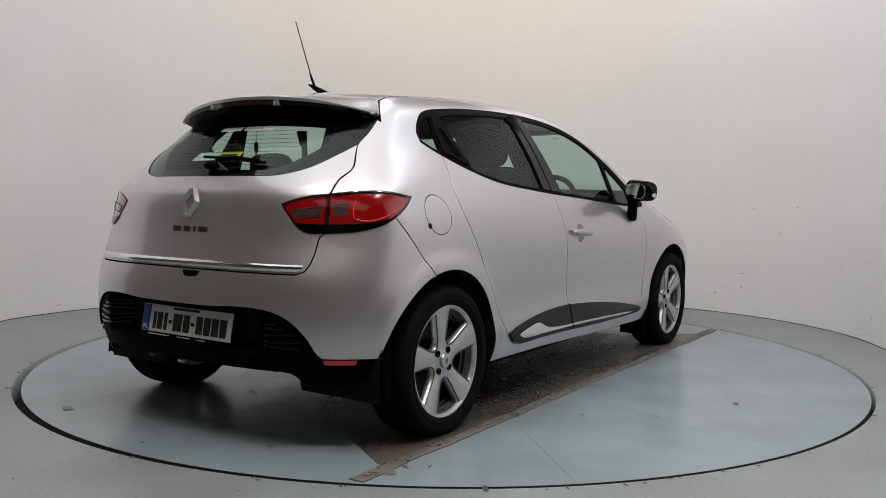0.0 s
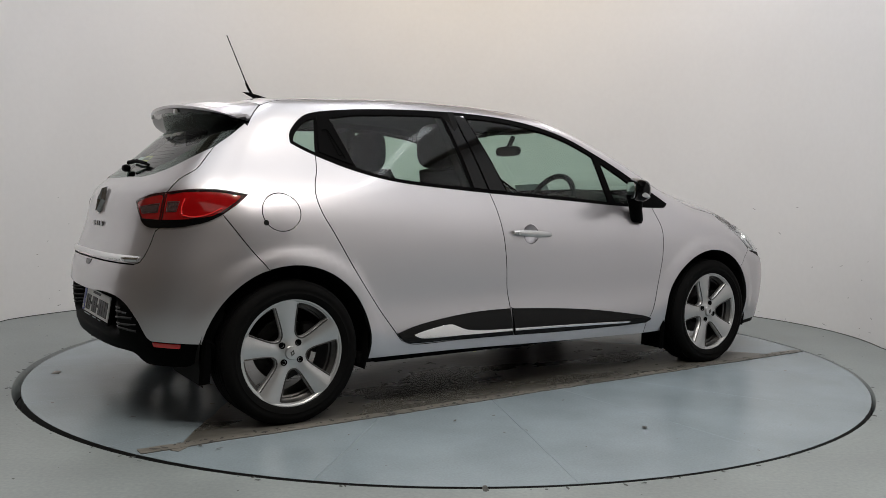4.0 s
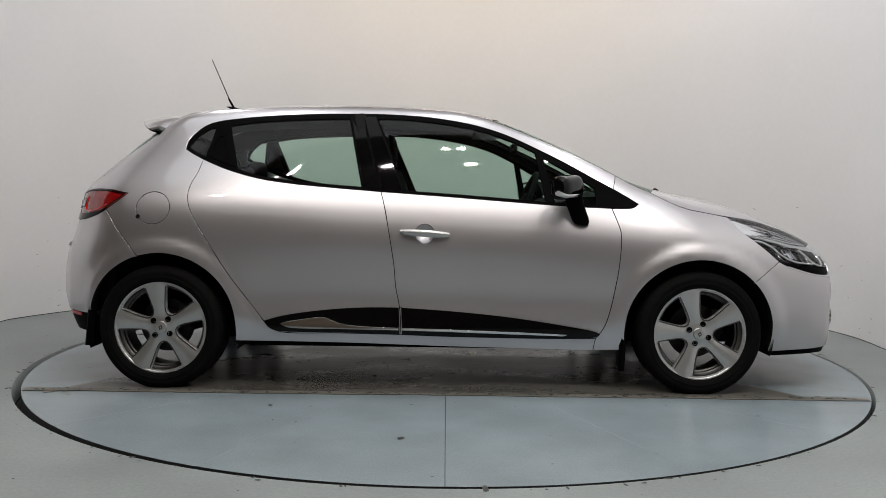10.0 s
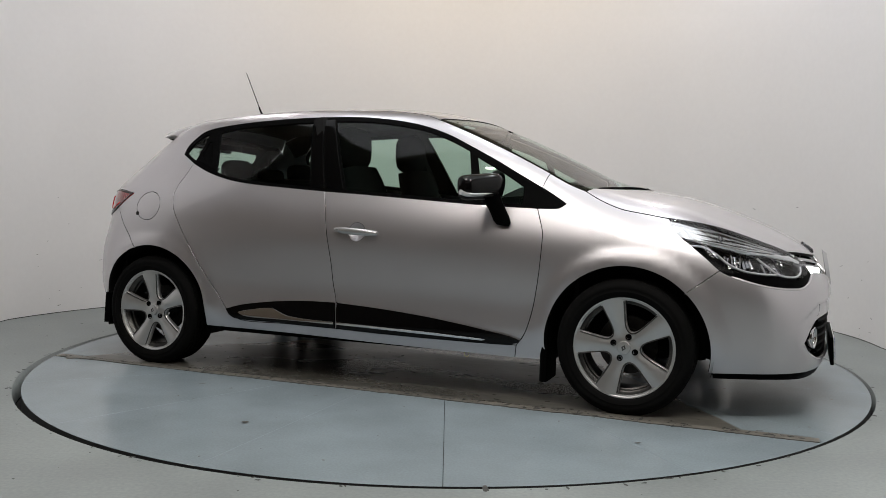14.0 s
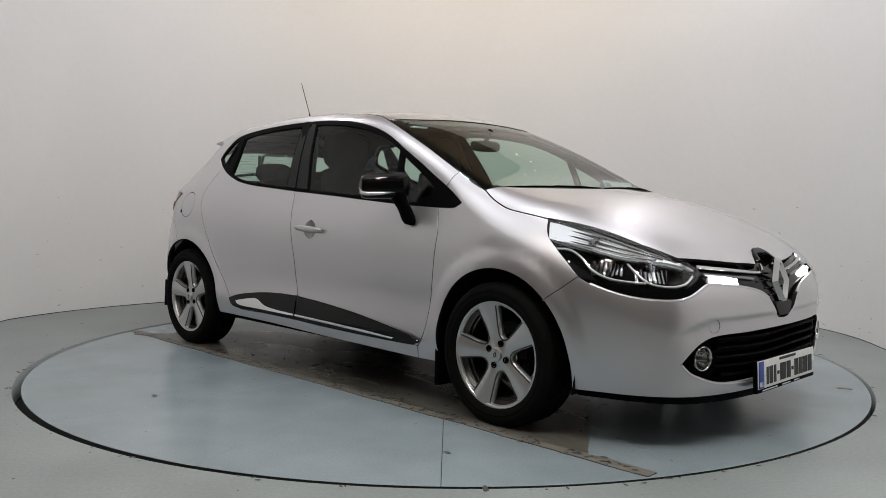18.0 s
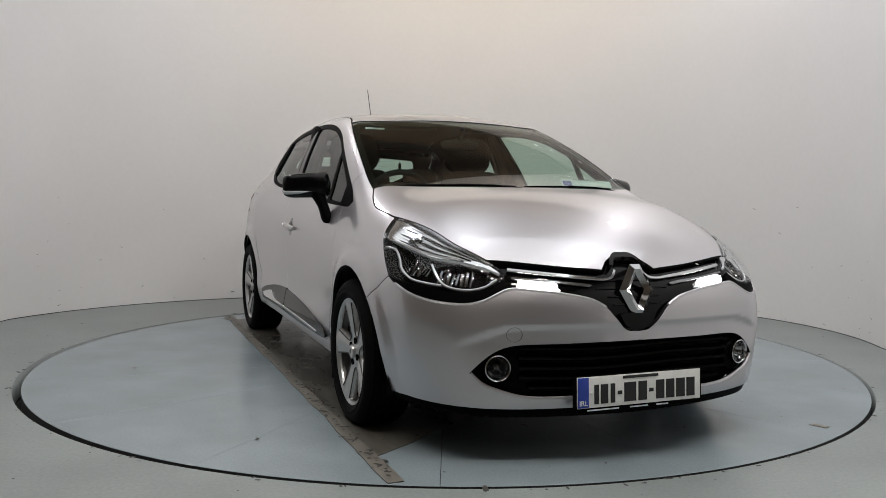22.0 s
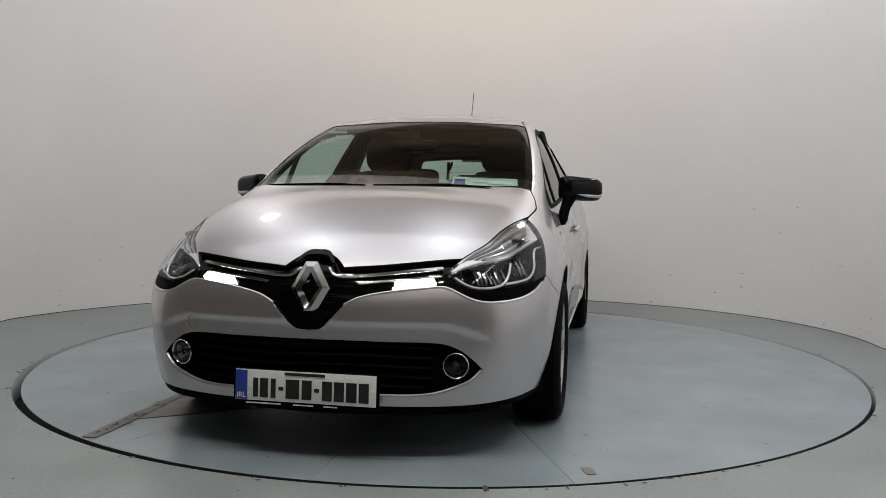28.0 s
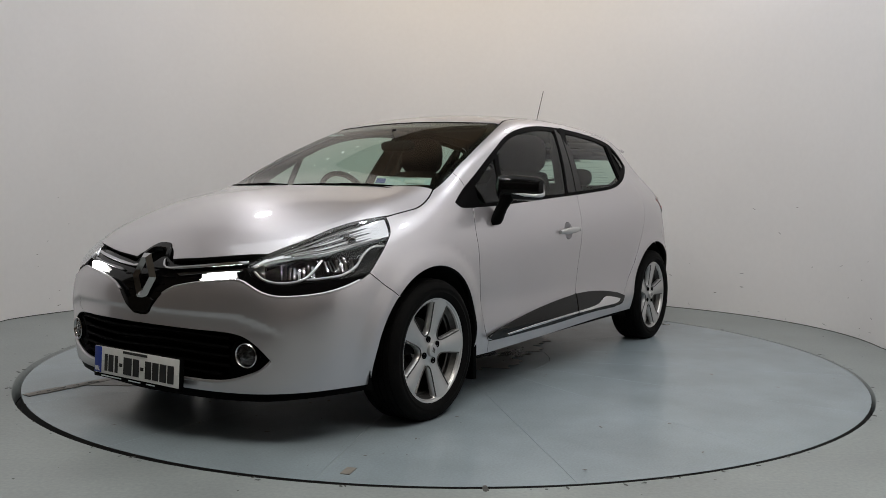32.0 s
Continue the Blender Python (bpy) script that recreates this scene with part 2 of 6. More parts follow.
def lift(chart, a, b, off=0.0):
    """Points of the skin, raised by off, and the skin's outward normals there."""
    o, d, far = chart_ray(chart, a, b)
    lo, hi = np.zeros(o.shape[:-1]), np.full(o.shape[:-1], far)
    for _ in range(26):
        mid = (lo + hi) / 2
        p = o + d * mid[..., None]
        inside = skin(p[..., 0], p[..., 1], p[..., 2]) < 0
        lo, hi = np.where(inside, mid, lo), np.where(inside, hi, mid)
    p = o + d * lo[..., None]
    e = 0.004
    n = np.stack([skin(p[..., 0] + e, p[..., 1], p[..., 2]) - skin(p[..., 0] - e, p[..., 1], p[..., 2]),
                  skin(p[..., 0], p[..., 1] + e, p[..., 2]) - skin(p[..., 0], p[..., 1] - e, p[..., 2]),
                  skin(p[..., 0], p[..., 1], p[..., 2] + e) - skin(p[..., 0], p[..., 1], p[..., 2] - e)], -1)
    n /= np.linalg.norm(n, axis=-1, keepdims=True) + 1e-9
    return p + n * off, n
# ---- mesh tools ----
class Dark(tuple):
    """A face deep in a panel joint, blackened for its rubber seal and the gap's shade."""


def emit_mesh(name, geo, mat):
    verts, faces, normals = geo
    me = bpy.data.meshes.new(name)
    me.from_pydata([tuple(v) for v in verts], [], [tuple(int(i) for i in f) for f in faces])
    me.materials.append(mat)
    if mat is PAINT:
        me.materials.append(MATT_BLACK)
        me.polygons.foreach_set("material_index", [int(isinstance(f, Dark)) for f in faces])
    me.validate()
    me.polygons.foreach_set("use_smooth", [True] * len(me.polygons))
    if normals is None:
        me.set_sharp_from_angle(angle=radians(38))
    elif len(me.vertices) == len(normals):
        me.normals_split_custom_set_from_vertices([tuple(n) for n in normals])
    me.update()
    return me


def part(name, geo, mat, parent=None, label=""):
    """One mesh object, under its thing or part."""
    ob = new(name, emit_mesh(name, geo, mat))
    if parent:
        ob.parent = parent
    if label:
        tagged(ob, label)
    return ob


def mirrored(geo):
    v, f, n = geo
    flip = np.array((1, -1, 1))
    return np.array(v) * flip, [type(q)(reversed(q)) for q in f], None if n is None else np.array(n) * flip


def joined(*geos):
    vs, fs, ns, k = [], [], [], 0
    for v, f, n in geos:
        vs.append(np.array(v))
        fs += [type(q)(i + k for i in q) for q in f]
        ns.append(n)
        k += len(v)
    return np.concatenate(vs), fs, None if any(n is None for n in ns) else np.concatenate(ns)


def moved(geo, m):
    v, f, n = geo
    a = np.array(m)
    v = np.array(v) @ a[:3, :3].T + a[:3, 3]
    return v, f, None if n is None else np.array(n) @ a[:3, :3].T


def from_bm(bm):
    bm.verts.index_update()
    g = (np.array([v.co[:] for v in bm.verts]), [tuple(v.index for v in f.verts) for f in bm.faces], None)
    bm.free()
    return g


def box(c, s, bevel=0.0, segments=2):
    bm = bmesh.new()
    bmesh.ops.create_cube(bm, size=1, matrix=Matrix.Translation(c) @ Matrix.Diagonal((*s, 1)))
    if bevel:
        bmesh.ops.bevel(bm, geom=bm.edges[:], offset=bevel, segments=segments, profile=0.6, affect="EDGES")
    return from_bm(bm)


def lathe(profile, n=48, axis="y"):
    """Turns a profile of (radius, height) round an axis through the origin."""
    a = np.linspace(0, 2 * np.pi, n, endpoint=False)
    v = []
    for r, h in profile:
        c, s, z = r * np.cos(a), r * np.sin(a), np.full(n, h)
        v.append(np.stack({"y": (c, z, s), "z": (c, s, z), "x": (z, c, s)}[axis], -1))
    f = []
    for k in range(len(profile) - 1):
        for i in range(n):
            j = (i + 1) % n
            q = (k * n + i, k * n + j, (k + 1) * n + j, (k + 1) * n + i)
            f.append(q if axis != "y" else q[::-1])
    return np.concatenate(v), f, None


def tube(points, r, n=10, closed=False):
    """A round rod along points; r may be one radius or one a point."""
    p = [Vector(q) for q in points]
    rs = [r] * len(p) if np.isscalar(r) else list(r)
    v, f = [], []
    up = Vector((0.13, 0.21, 0.97))
    for i, q in enumerate(p):
        d = (p[(i + 1) % len(p)] - p[i - 1]) if closed or 0 < i < len(p) - 1 else (p[1] - p[0] if i == 0 else p[-1] - p[-2])
        d.normalize()
        a = d.cross(up).normalized()
        b = a.cross(d)
        for k in range(n):
            w = 2 * math.pi * k / n
            v.append(q + rs[i] * (math.cos(w) * a + math.sin(w) * b))
    m = len(p)
    for i in range(m if closed else m - 1):
        for k in range(n):
            f.append((i * n + k, i * n + (k + 1) % n, ((i + 1) % m) * n + (k + 1) % n, ((i + 1) % m) * n + k))
    if not closed:
        f += [tuple(reversed(range(n))), tuple(range((m - 1) * n, m * n))]
    return np.array([tuple(q) for q in v]), f, None


def loft(rings, caps=True):
    """A skin over closed rings of equally many points."""
    n = len(rings[0])
    v = np.concatenate([np.array(r, float) for r in rings])
    f = [(i * n + k, i * n + (k + 1) % n, (i + 1) * n + (k + 1) % n, (i + 1) * n + k) for i in range(len(rings) - 1) for k in range(n)]
    if caps:
        f += [tuple(reversed(range(n))), tuple(range((len(rings) - 1) * n, len(rings) * n))]
    bm = bmesh.new()
    vs = [bm.verts.new(q) for q in v]
    for q in f:
        bm.faces.new([vs[i] for i in q])
    bmesh.ops.recalc_face_normals(bm, faces=bm.faces[:])
    return from_bm(bm)


def egg(c, s, power=2.0, n=20, m=12):
    """A rounded block: a superellipsoid of half sizes s."""
    def sp(w, e):
        return math.copysign(abs(w) ** e, w)
    e = 2.0 / power
    rings = []
    for i in range(1, m):
        ph = -math.pi / 2 + math.pi * i / m
        rings.append([(c[0] + s[0] * sp(math.cos(ph), e) * sp(math.cos(2 * math.pi * k / n), e), c[1] + s[1] * sp(math.cos(ph), e) * sp(math.sin(2 * math.pi * k / n), e), c[2] + s[2] * sp(math.sin(ph), e)) for k in range(n)])
    return loft(rings)


def smooth_line(points, step=0.02):
    """A flat curve through points, cut into short pieces."""
    p = np.array(points, float)
    if len(p) == 2:
        n = max(1, int(np.hypot(*(p[1] - p[0])) / step))
        return p[0] + (p[1] - p[0]) * np.linspace(0, 1, n + 1)[:, None]
    q = np.concatenate([[2 * p[0] - p[1]], p, [2 * p[-1] - p[-2]]])
    res = []
    for i in range(1, len(q) - 2):
        n = max(1, int(round(np.linalg.norm(q[i + 1] - q[i]) / step)))
        d01, d12, d23 = (max(np.linalg.norm(q[i + k] - q[i + k - 1]), 1e-6) ** 0.5 for k in (0, 1, 2))
        for t in np.arange(n) / n:
            u = d01 + t * d12
            a1 = q[i - 1] * (d01 - u) / d01 + q[i] * u / d01
            a2 = q[i] * (d01 + d12 - u) / d12 + q[i + 1] * (u - d01) / d12
            a3 = q[i + 1] * (d01 + d12 + d23 - u) / d23 + q[i + 2] * (u - d01 - d12) / d23
            b1 = a1 * (d01 + d12 - u) / (d01 + d12) + a2 * u / (d01 + d12)
            b2 = a2 * (d01 + d12 + d23 - u) / (d12 + d23) + a3 * (u - d01) / (d12 + d23)
            res.append(b1 * (d01 + d12 - u) / d12 + b2 * (u - d01) / d12)
    res.append(p[-1])
    return np.array(res)


def outline(*segments, step=0.02):
    """A closed outline of smooth lines that meet in corners."""
    pts = []
    for s in segments:
        for q in smooth_line(s, step):
            if not pts or np.hypot(*(q - pts[-1])) > 1e-4:
                pts.append(q)
    if np.hypot(*(pts[0] - pts[-1])) < 1e-4:
        pts.pop()
    return np.array(pts)


def arc(cx, cz, r, a0, a1, n=14):
    return [(cx + r * math.cos(radians(a)), cz + r * math.sin(radians(a))) for a in np.linspace(a0, a1, n)]


def circle(cx, cz, r, n=40):
    return np.array(arc(cx, cz, r, 0, 360 - 360 / n, n))


def area2(p):
    return float(np.sum(p[:, 0] * np.roll(p[:, 1], -1) - np.roll(p[:, 0], -1) * p[:, 1]))


def inset(p, d):
    """The closed outline drawn in by d (out where d is below zero)."""
    if area2(p) < 0:
        p = p[::-1]
    if not d:
        return p
    e = np.roll(p, -1, 0) - p
    e /= np.linalg.norm(e, axis=1, keepdims=True) + 1e-12
    n = np.stack([-e[:, 1], e[:, 0]], 1)
    m = n + np.roll(n, 1, 0)
    m /= np.maximum(np.linalg.norm(m, axis=1, keepdims=True), 0.5)
    return p + d * m * (1 / np.maximum(np.sum(m * n, 1, keepdims=True), 0.5))


def within(poly, q):
    x, y = q[:, 0], q[:, 1]
    res = np.zeros(len(q), bool)
    a, b = poly, np.roll(poly, -1, 0)
    for (x0, y0), (x1, y1) in zip(a, b):
        if y0 != y1:
            res ^= ((y0 > y) != (y1 > y)) & (x < (x1 - x0) * (y - y0) / (y1 - y0) + x0)
    return res


def flat_mesh(loops, step):
    """Triangles inside the first loop and outside the others. Returns points, triangles and the loops' indices."""
    pts, edges, idx = [], [], []
    for lp in loops:
        k = len(pts)
        pts += [tuple(q) for q in lp]
        idx.append(list(range(k, k + len(lp))))
        edges += [(k + i, k + (i + 1) % len(lp)) for i in range(len(lp))]
    rim = np.array(pts)
    lo, hi = rim.min(0), rim.max(0)
    g = []
    for j, y in enumerate(np.arange(lo[1] + step / 2, hi[1], step * 0.87)):
        g += [(x, y) for x in np.arange(lo[0] + step * (0.25 + 0.5 * (j % 2)), hi[0], step)]
    g = np.array(g) if g else np.zeros((0, 2))
    if len(g):
        keep = within(loops[0], g)
        for h in loops[1:]:
            keep &= ~within(h, g)
        g = g[keep]
        if len(g):
            d = np.concatenate([np.sqrt(((g[i:i + 400, None] - rim[None]) ** 2).sum(-1)).min(1) for i in range(0, len(g), 400)])
            g = g[d > 0.5 * step]
    allp = [Vector(q) for q in pts] + [Vector(q) for q in g]
    ov, _, of, orig, _, _ = delaunay_2d_cdt(allp, edges, [], 0, 1e-7)
    v = np.array([tuple(q) for q in ov])
    f = np.array([tuple(q) for q in of if len(q) == 3])
    cen = v[f].mean(1)
    keep = within(loops[0], cen)
    for h in loops[1:]:
        keep &= ~within(h, cen)
    back = {}
    for new_i, olds in enumerate(orig):
        for old in olds:
            back[old] = new_i
    return v, f[keep], [[back[i] for i in lp] for lp in idx]


def sheet(chart, rim, holes=(), off=0.0, step=0.03, gap=0.0027, fold=0.016, bulge=None):
    """A pressed panel on the car's skin inside an outline of its chart, with its edges turned in."""
    k = 0.8 if chart in ("front", "rear") else 1.0
    sc = np.array((k, 1.0))
    loops = [inset(np.array(rim) * sc, gap)] + [inset(np.array(h) * sc, -gap)[::-1] for h in holes]
    v2, f, idx = flat_mesh(loops, step)
    p, n = lift(chart, v2[:, 0] / k, v2[:, 1])
    o = np.full(len(p), off)
    if bulge:
        o = o + bulge(v2[:, 0] / k, v2[:, 1])
        e = 0.003
        q = []
        for da, db in ((e, 0), (-e, 0), (0, e), (0, -e)):
            a, b = v2[:, 0] / k + da, v2[:, 1] + db
            r, m = lift(chart, a, b)
            q.append(r + m * (off + bulge(a, b))[:, None])
        bent = np.cross(q[0] - q[1], q[2] - q[3])
        bent *= np.sign(np.sum(bent * n, axis=1))[:, None]
        p = p + n * o[:, None]
        return finish(p, bent / (np.linalg.norm(bent, axis=1, keepdims=True) + 1e-12), f, idx, fold)
    p = p + n * o[:, None]
    return finish(p, n, f, idx, fold)


def finish(p, n, f, idx, fold):
    a, b, c = p[f[:, 0]], p[f[:, 1]], p[f[:, 2]]
    if np.sum(np.cross(b - a, c - a) * n[f[:, 0]]) < 0:
        f = f[:, ::-1]
        idx = [lp[::-1] for lp in idx]
    faces = [tuple(q) for q in f]
    vs, ns, k = [p], [n], len(p)
    if fold:
        for lp in idx:
            e, en = p[lp], n[lp]
            d = np.roll(e, -1, 0) - np.roll(e, 1, 0)
            out = np.cross(d, en)
            out /= np.linalg.norm(out, axis=1, keepdims=True) + 1e-12
            m = len(lp)
            rows = [e + out * 0.0008 - en * 0.0012, e + out * 0.0008 - en * fold]
            vs += rows
            ns += [out * 0.8 + en * 0.6, out]
            r0, r1 = k, k + m
            for i in range(m):
                j = (i + 1) % m
                faces.append((lp[i], r0 + i, r0 + j, lp[j]))
                faces.append(Dark((r0 + i, r1 + i, r1 + j, r0 + j)))
            k += 2 * m
    n = np.concatenate(ns)
    faces = [q for q in faces if len(set(q)) == len(q)]
    return np.concatenate(vs), faces, n / (np.linalg.norm(n, axis=1, keepdims=True) + 1e-12)


def plate(rim, height, holes=(), step=0.02, fold=0.01, gap=0.0):
    """A panel over a flat outline (a, b), facing +y in its own space: (a, height(a, b), b)."""
    loops = [inset(np.array(rim), gap)] + [inset(np.array(h), -gap)[::-1] for h in holes]
    v, f, idx = flat_mesh(loops, step)
    h = height(v[:, 0], v[:, 1])
    e = 0.001
    ga, gb = (height(v[:, 0] + e, v[:, 1]) - height(v[:, 0] - e, v[:, 1])) / (2 * e), (height(v[:, 0], v[:, 1] + e) - height(v[:, 0], v[:, 1] - e)) / (2 * e)
    n = np.stack([-ga, np.ones(len(v)), -gb], 1)
    n /= np.linalg.norm(n, axis=1, keepdims=True)
    return finish(np.stack([v[:, 0], h, v[:, 1]], 1), n, f, idx, fold)


def to_chart(chart, p):
    """Chart places of points in space."""
    p = np.array(p)
    if chart == "side":
        return [(q[0], q[2]) for q in p]
    if chart == "top":
        return [(q[0], abs(q[1])) for q in p]
    if chart == "front":
        return [(math.atan2(abs(q[1]), q[0] - FRONT_O), q[2]) for q in p]
    return [(math.atan2(abs(q[1]), REAR_O - q[0]), q[2]) for q in p]


def carry(src, dst, line, step=0.03):
    """A line of one chart, on the skin, as a line of another."""
    q = smooth_line(line, step)
    return to_chart(dst, lift(src, q[:, 0], q[:, 1])[0])


def both(name, geo, mat, parent, label=""):
    """A part on the car's left and its mirror image on the right."""
    return part(name, geo, mat, parent, label), part(name, mirrored(geo), mat, parent, label)


def whole(half):
    """A half outline, given from the middle line round to the middle line, with its mirror image."""
    h = np.array(half)
    return np.concatenate([h, (h * (-1, 1))[::-1]])
# ---- the room ----
def structure(name, geo, mat, label, category):
    return tagged(part(name, geo, mat), label, category, kind="structure")


DISC_R = 2.2475


def ring_sheet(inner, outer_pts, z):
    """A flat floor with a round opening."""
    v, f, idx = flat_mesh([np.array(outer_pts), circle(inner[0], inner[1], inner[2], 160)[::-1]], 0.4)
    p = np.stack([v[:, 0], v[:, 1], np.full(len(v), z)], 1)
    return finish(p, np.tile((0.0, 0, 1), (len(p), 1)), f, idx[1:], 0.12)


floor = structure("floor", ring_sheet((-0.012, 0.008, 2.281), [(-5, -9), (5, -9), (5, 5), (-5, 5)], 0.0), FLOOR, "worn greenish-grey painted concrete floor", "floor")
structure("pit_edge", lathe([(2.2808, -0.0012), (2.2808, -0.13)], 200, "z"), PIT, "black edge of the turntable pit", "floor").location = (-0.012, 0.008, 0)
structure("pit_floor", box((0, 0, -0.14), (5, 5, 0.02)), PIT, "black pit floor under the turntable", "floor")

# A white wall that bends round the turntable; unseen wings and a dim bay behind the camera are placed for the car's
# reflections.
WALL_H, CEIL = 3.62, 3.6


def wall_ring(d):
    pts = [(2.80 + d, -4.0), (2.76 + d, -2.0), (2.77 + d, -1.0), (2.79 + d, -0.2)]
    for a in np.linspace(radians(9), radians(160), 100):
        r = 2.4659 - 0.3034 * math.cos(a) + 1.0023 * math.sin(a) + 0.4961 * math.cos(2 * a) + 0.1082 * math.sin(2 * a) + d
        pts.append((r * math.cos(a), r * math.sin(a)))
    return pts + [(-3.24 - d, 0.6), (-3.24 - d, -0.6), (-3.22 - d, -1.2)]


inner, outer = wall_ring(0.0), wall_ring(0.12)
n = len(inner)
wv = [(*p, z) for ring in (inner, outer) for z in (0.0, WALL_H) for p in ring]
wf = []
for i in range(n - 1):
    wf += [(i + 1, i, n + i, n + i + 1), (2 * n + i, 2 * n + i + 1, 3 * n + i + 1, 3 * n + i), (n + i, 3 * n + i, 3 * n + i + 1, n + i + 1)]
wf += [(0, 2 * n, 3 * n, n), (n - 1, 2 * n - 1, 4 * n - 1, 3 * n - 1)]
wall_curved = structure("wall_curved", (np.array(wv), wf, None), WALL, "white painted wall curving round the turntable", "wall")
base = wall_ring(-0.003)
bn = len(base)
bvv = [(*p, z) for p in base for z in (0.0, 0.005)]
structure("wall_foot", (np.array(bvv), [(2 * i + 2, 2 * i, 2 * i + 1, 2 * i + 3) for i in range(bn - 1)], None), SCUFF, "dark dirty joint along the foot of the wall", "trim")
scuffs, scuff_f = [], []
mark_rnd = random.Random(11)
near = wall_ring(-0.0015)
for _ in range(70):
    i = mark_rnd.randrange(6, bn - 5)
    z = 0.03 + 0.9 * mark_rnd.random() ** 2
    ln, hg, tip = mark_rnd.uniform(0.006, 0.05), mark_rnd.uniform(0.001, 0.003), mark_rnd.uniform(-0.02, 0.02)
    ax, ay = near[i]
    bx, by = near[i + 1]
    d = math.hypot(bx - ax, by - ay)
    k = len(scuffs)
    ux, uy = (bx - ax) / d, (by - ay) / d
    scuffs += [(ax, ay, z), (ax + ux * ln * 0.5, ay + uy * ln * 0.5, z + tip * 0.5 - hg), (ax + ux * ln, ay + uy * ln, z + tip), (ax + ux * ln * 0.5, ay + uy * ln * 0.5, z + tip * 0.5 + hg)]
    scuff_f.append((k, k + 1, k + 2, k + 3))
tagged(part("wall_scuffs", (np.array(scuffs), scuff_f, None), BEAM), "small dark scuff marks on the white wall", "dirt", kind="stuff")
structure("wall_wing", box((3.74, -4.06, 1.8), (1.70, 0.12, 3.64)), BACK, "plain brownish workshop wall", "wall")
structure("wall_wing", box((-4.08, -1.14, 1.8), (1.44, 0.12, 3.64)), BACK, "plain brownish workshop wall", "wall")
structure("wall_east", box((4.62, -6.1, 1.8), (0.12, 4.2, 3.64)), BACK, "plain brownish workshop wall", "wall")
structure("wall_west", box((-4.82, -4.62, 1.8), (0.12, 7.16, 3.64)), BACK, "plain brownish workshop wall", "wall")
structure("wall_back", box((-0.1, -8.16, 1.8), (9.4, 0.12, 3.64)), BACK, "plain brownish workshop wall behind the studio", "wall")
structure("ceiling", box((0, -2.0, CEIL + 0.07), (10, 12.4, 0.1)), CEILING, "dark brownish workshop ceiling", "ceiling")
for x in (-1.7, -0.1, 1.5):
    structure("ceiling_beam", box((x, -3.35, 3.44), (0.05, 1.1, 0.06)), BEAM, "dark steel beam under the roof light", "beam")

# ---- the turntable ----
def sector_line(a, r0, r1, w):
    c, s = math.cos(a), math.sin(a)
    t = np.array((-s, c)) * w / 2
    d = np.array((c, s))
    return [tuple(d * r0 + t), tuple(d * r1 + t), tuple(d * r1 - t), tuple(d * r0 - t)]


turntable = tagged(new("turntable"), "round blue-grey painted turntable set flush in the floor", "turntable")
rim = lathe([(DISC_R, -0.002), (DISC_R, -0.1), (2.0, -0.1)], 200, "z")
part("rim", rim, PIT, turntable, "dark steel rim")


def in_sector(k):
    """One of the sixteen painted plates between the hub and the rim, with a thin joint on each side."""
    a0, a1 = math.tau * k / 16, math.tau * (k + 1) / 16
    g = 0.0019
    out_a, in_a = g / DISC_R, g / 0.612
    pts = [(r * math.cos(a), r * math.sin(a)) for r, aa in ((DISC_R - 0.002, np.linspace(a0 + out_a, a1 - out_a, 14)), (0.612, np.linspace(a1 - in_a, a0 + in_a, 6))) for a in aa]
    v, f, idx = flat_mesh([np.array(pts)], 0.12)
    p = np.stack([v[:, 0], v[:, 1], np.zeros(len(v))], 1)
    return finish(p, np.tile((0.0, 0, 1), (len(p), 1)), f, idx, 0.01)


for k in range(16):
    part("plate", in_sector(k), TABLE, turntable)
band_rim = [(x, -0.962 + 0.012 * noise.noise((3 * x, 0.3, 0)) + 0.006 * noise.noise((17 * x, 4.0, 0))) for x in np.linspace(-2.0, 2.0, 150)] + [(x, -1.012 + 0.010 * noise.noise((4 * x, 7.7, 0)) + 0.007 * noise.noise((21 * x, 1.0, 0))) for x in np.linspace(2.0, -2.0, 150)]
# worn patch under the car, with the car's warm shadow put into its colour
worn_shaded_rim = [(x, -0.966 + 1.42 * (1 - ((x + 0.06) / 1.78) ** 2) * (1 + 0.16 * noise.noise((2.5 * x, 9.3, 0)) + 0.10 * noise.noise((14 * x, 2.0, 0)))) for x in np.linspace(-1.82, 1.70, 170)] + [(x, -0.975 + 0.006 * noise.noise((4 * x, 7.7, 0))) for x in np.linspace(1.71, -1.83, 120)]
wv2, wf2, wi2 = flat_mesh([np.array(worn_shaded_rim)], 0.12)
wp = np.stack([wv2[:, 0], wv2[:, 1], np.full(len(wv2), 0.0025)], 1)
part("worn_shaded_track", finish(wp, np.tile((0.0, 0, 1), (len(wp), 1)), wf2, wi2, 0.002), WORN_SHADED, turntable, "worn brownish wheel track darkened with painted car shade")
bv, bf, bi = flat_mesh([np.array(band_rim)], 0.05)
bp = np.stack([bv[:, 0], bv[:, 1], np.full(len(bv), 0.004)], 1)
part("worn_ridge", finish(bp, np.tile((0.0, 0, 1), (len(bp), 1)), bf, bi, 0.004), STRIP, turntable, "worn brown ridge across the turntable")


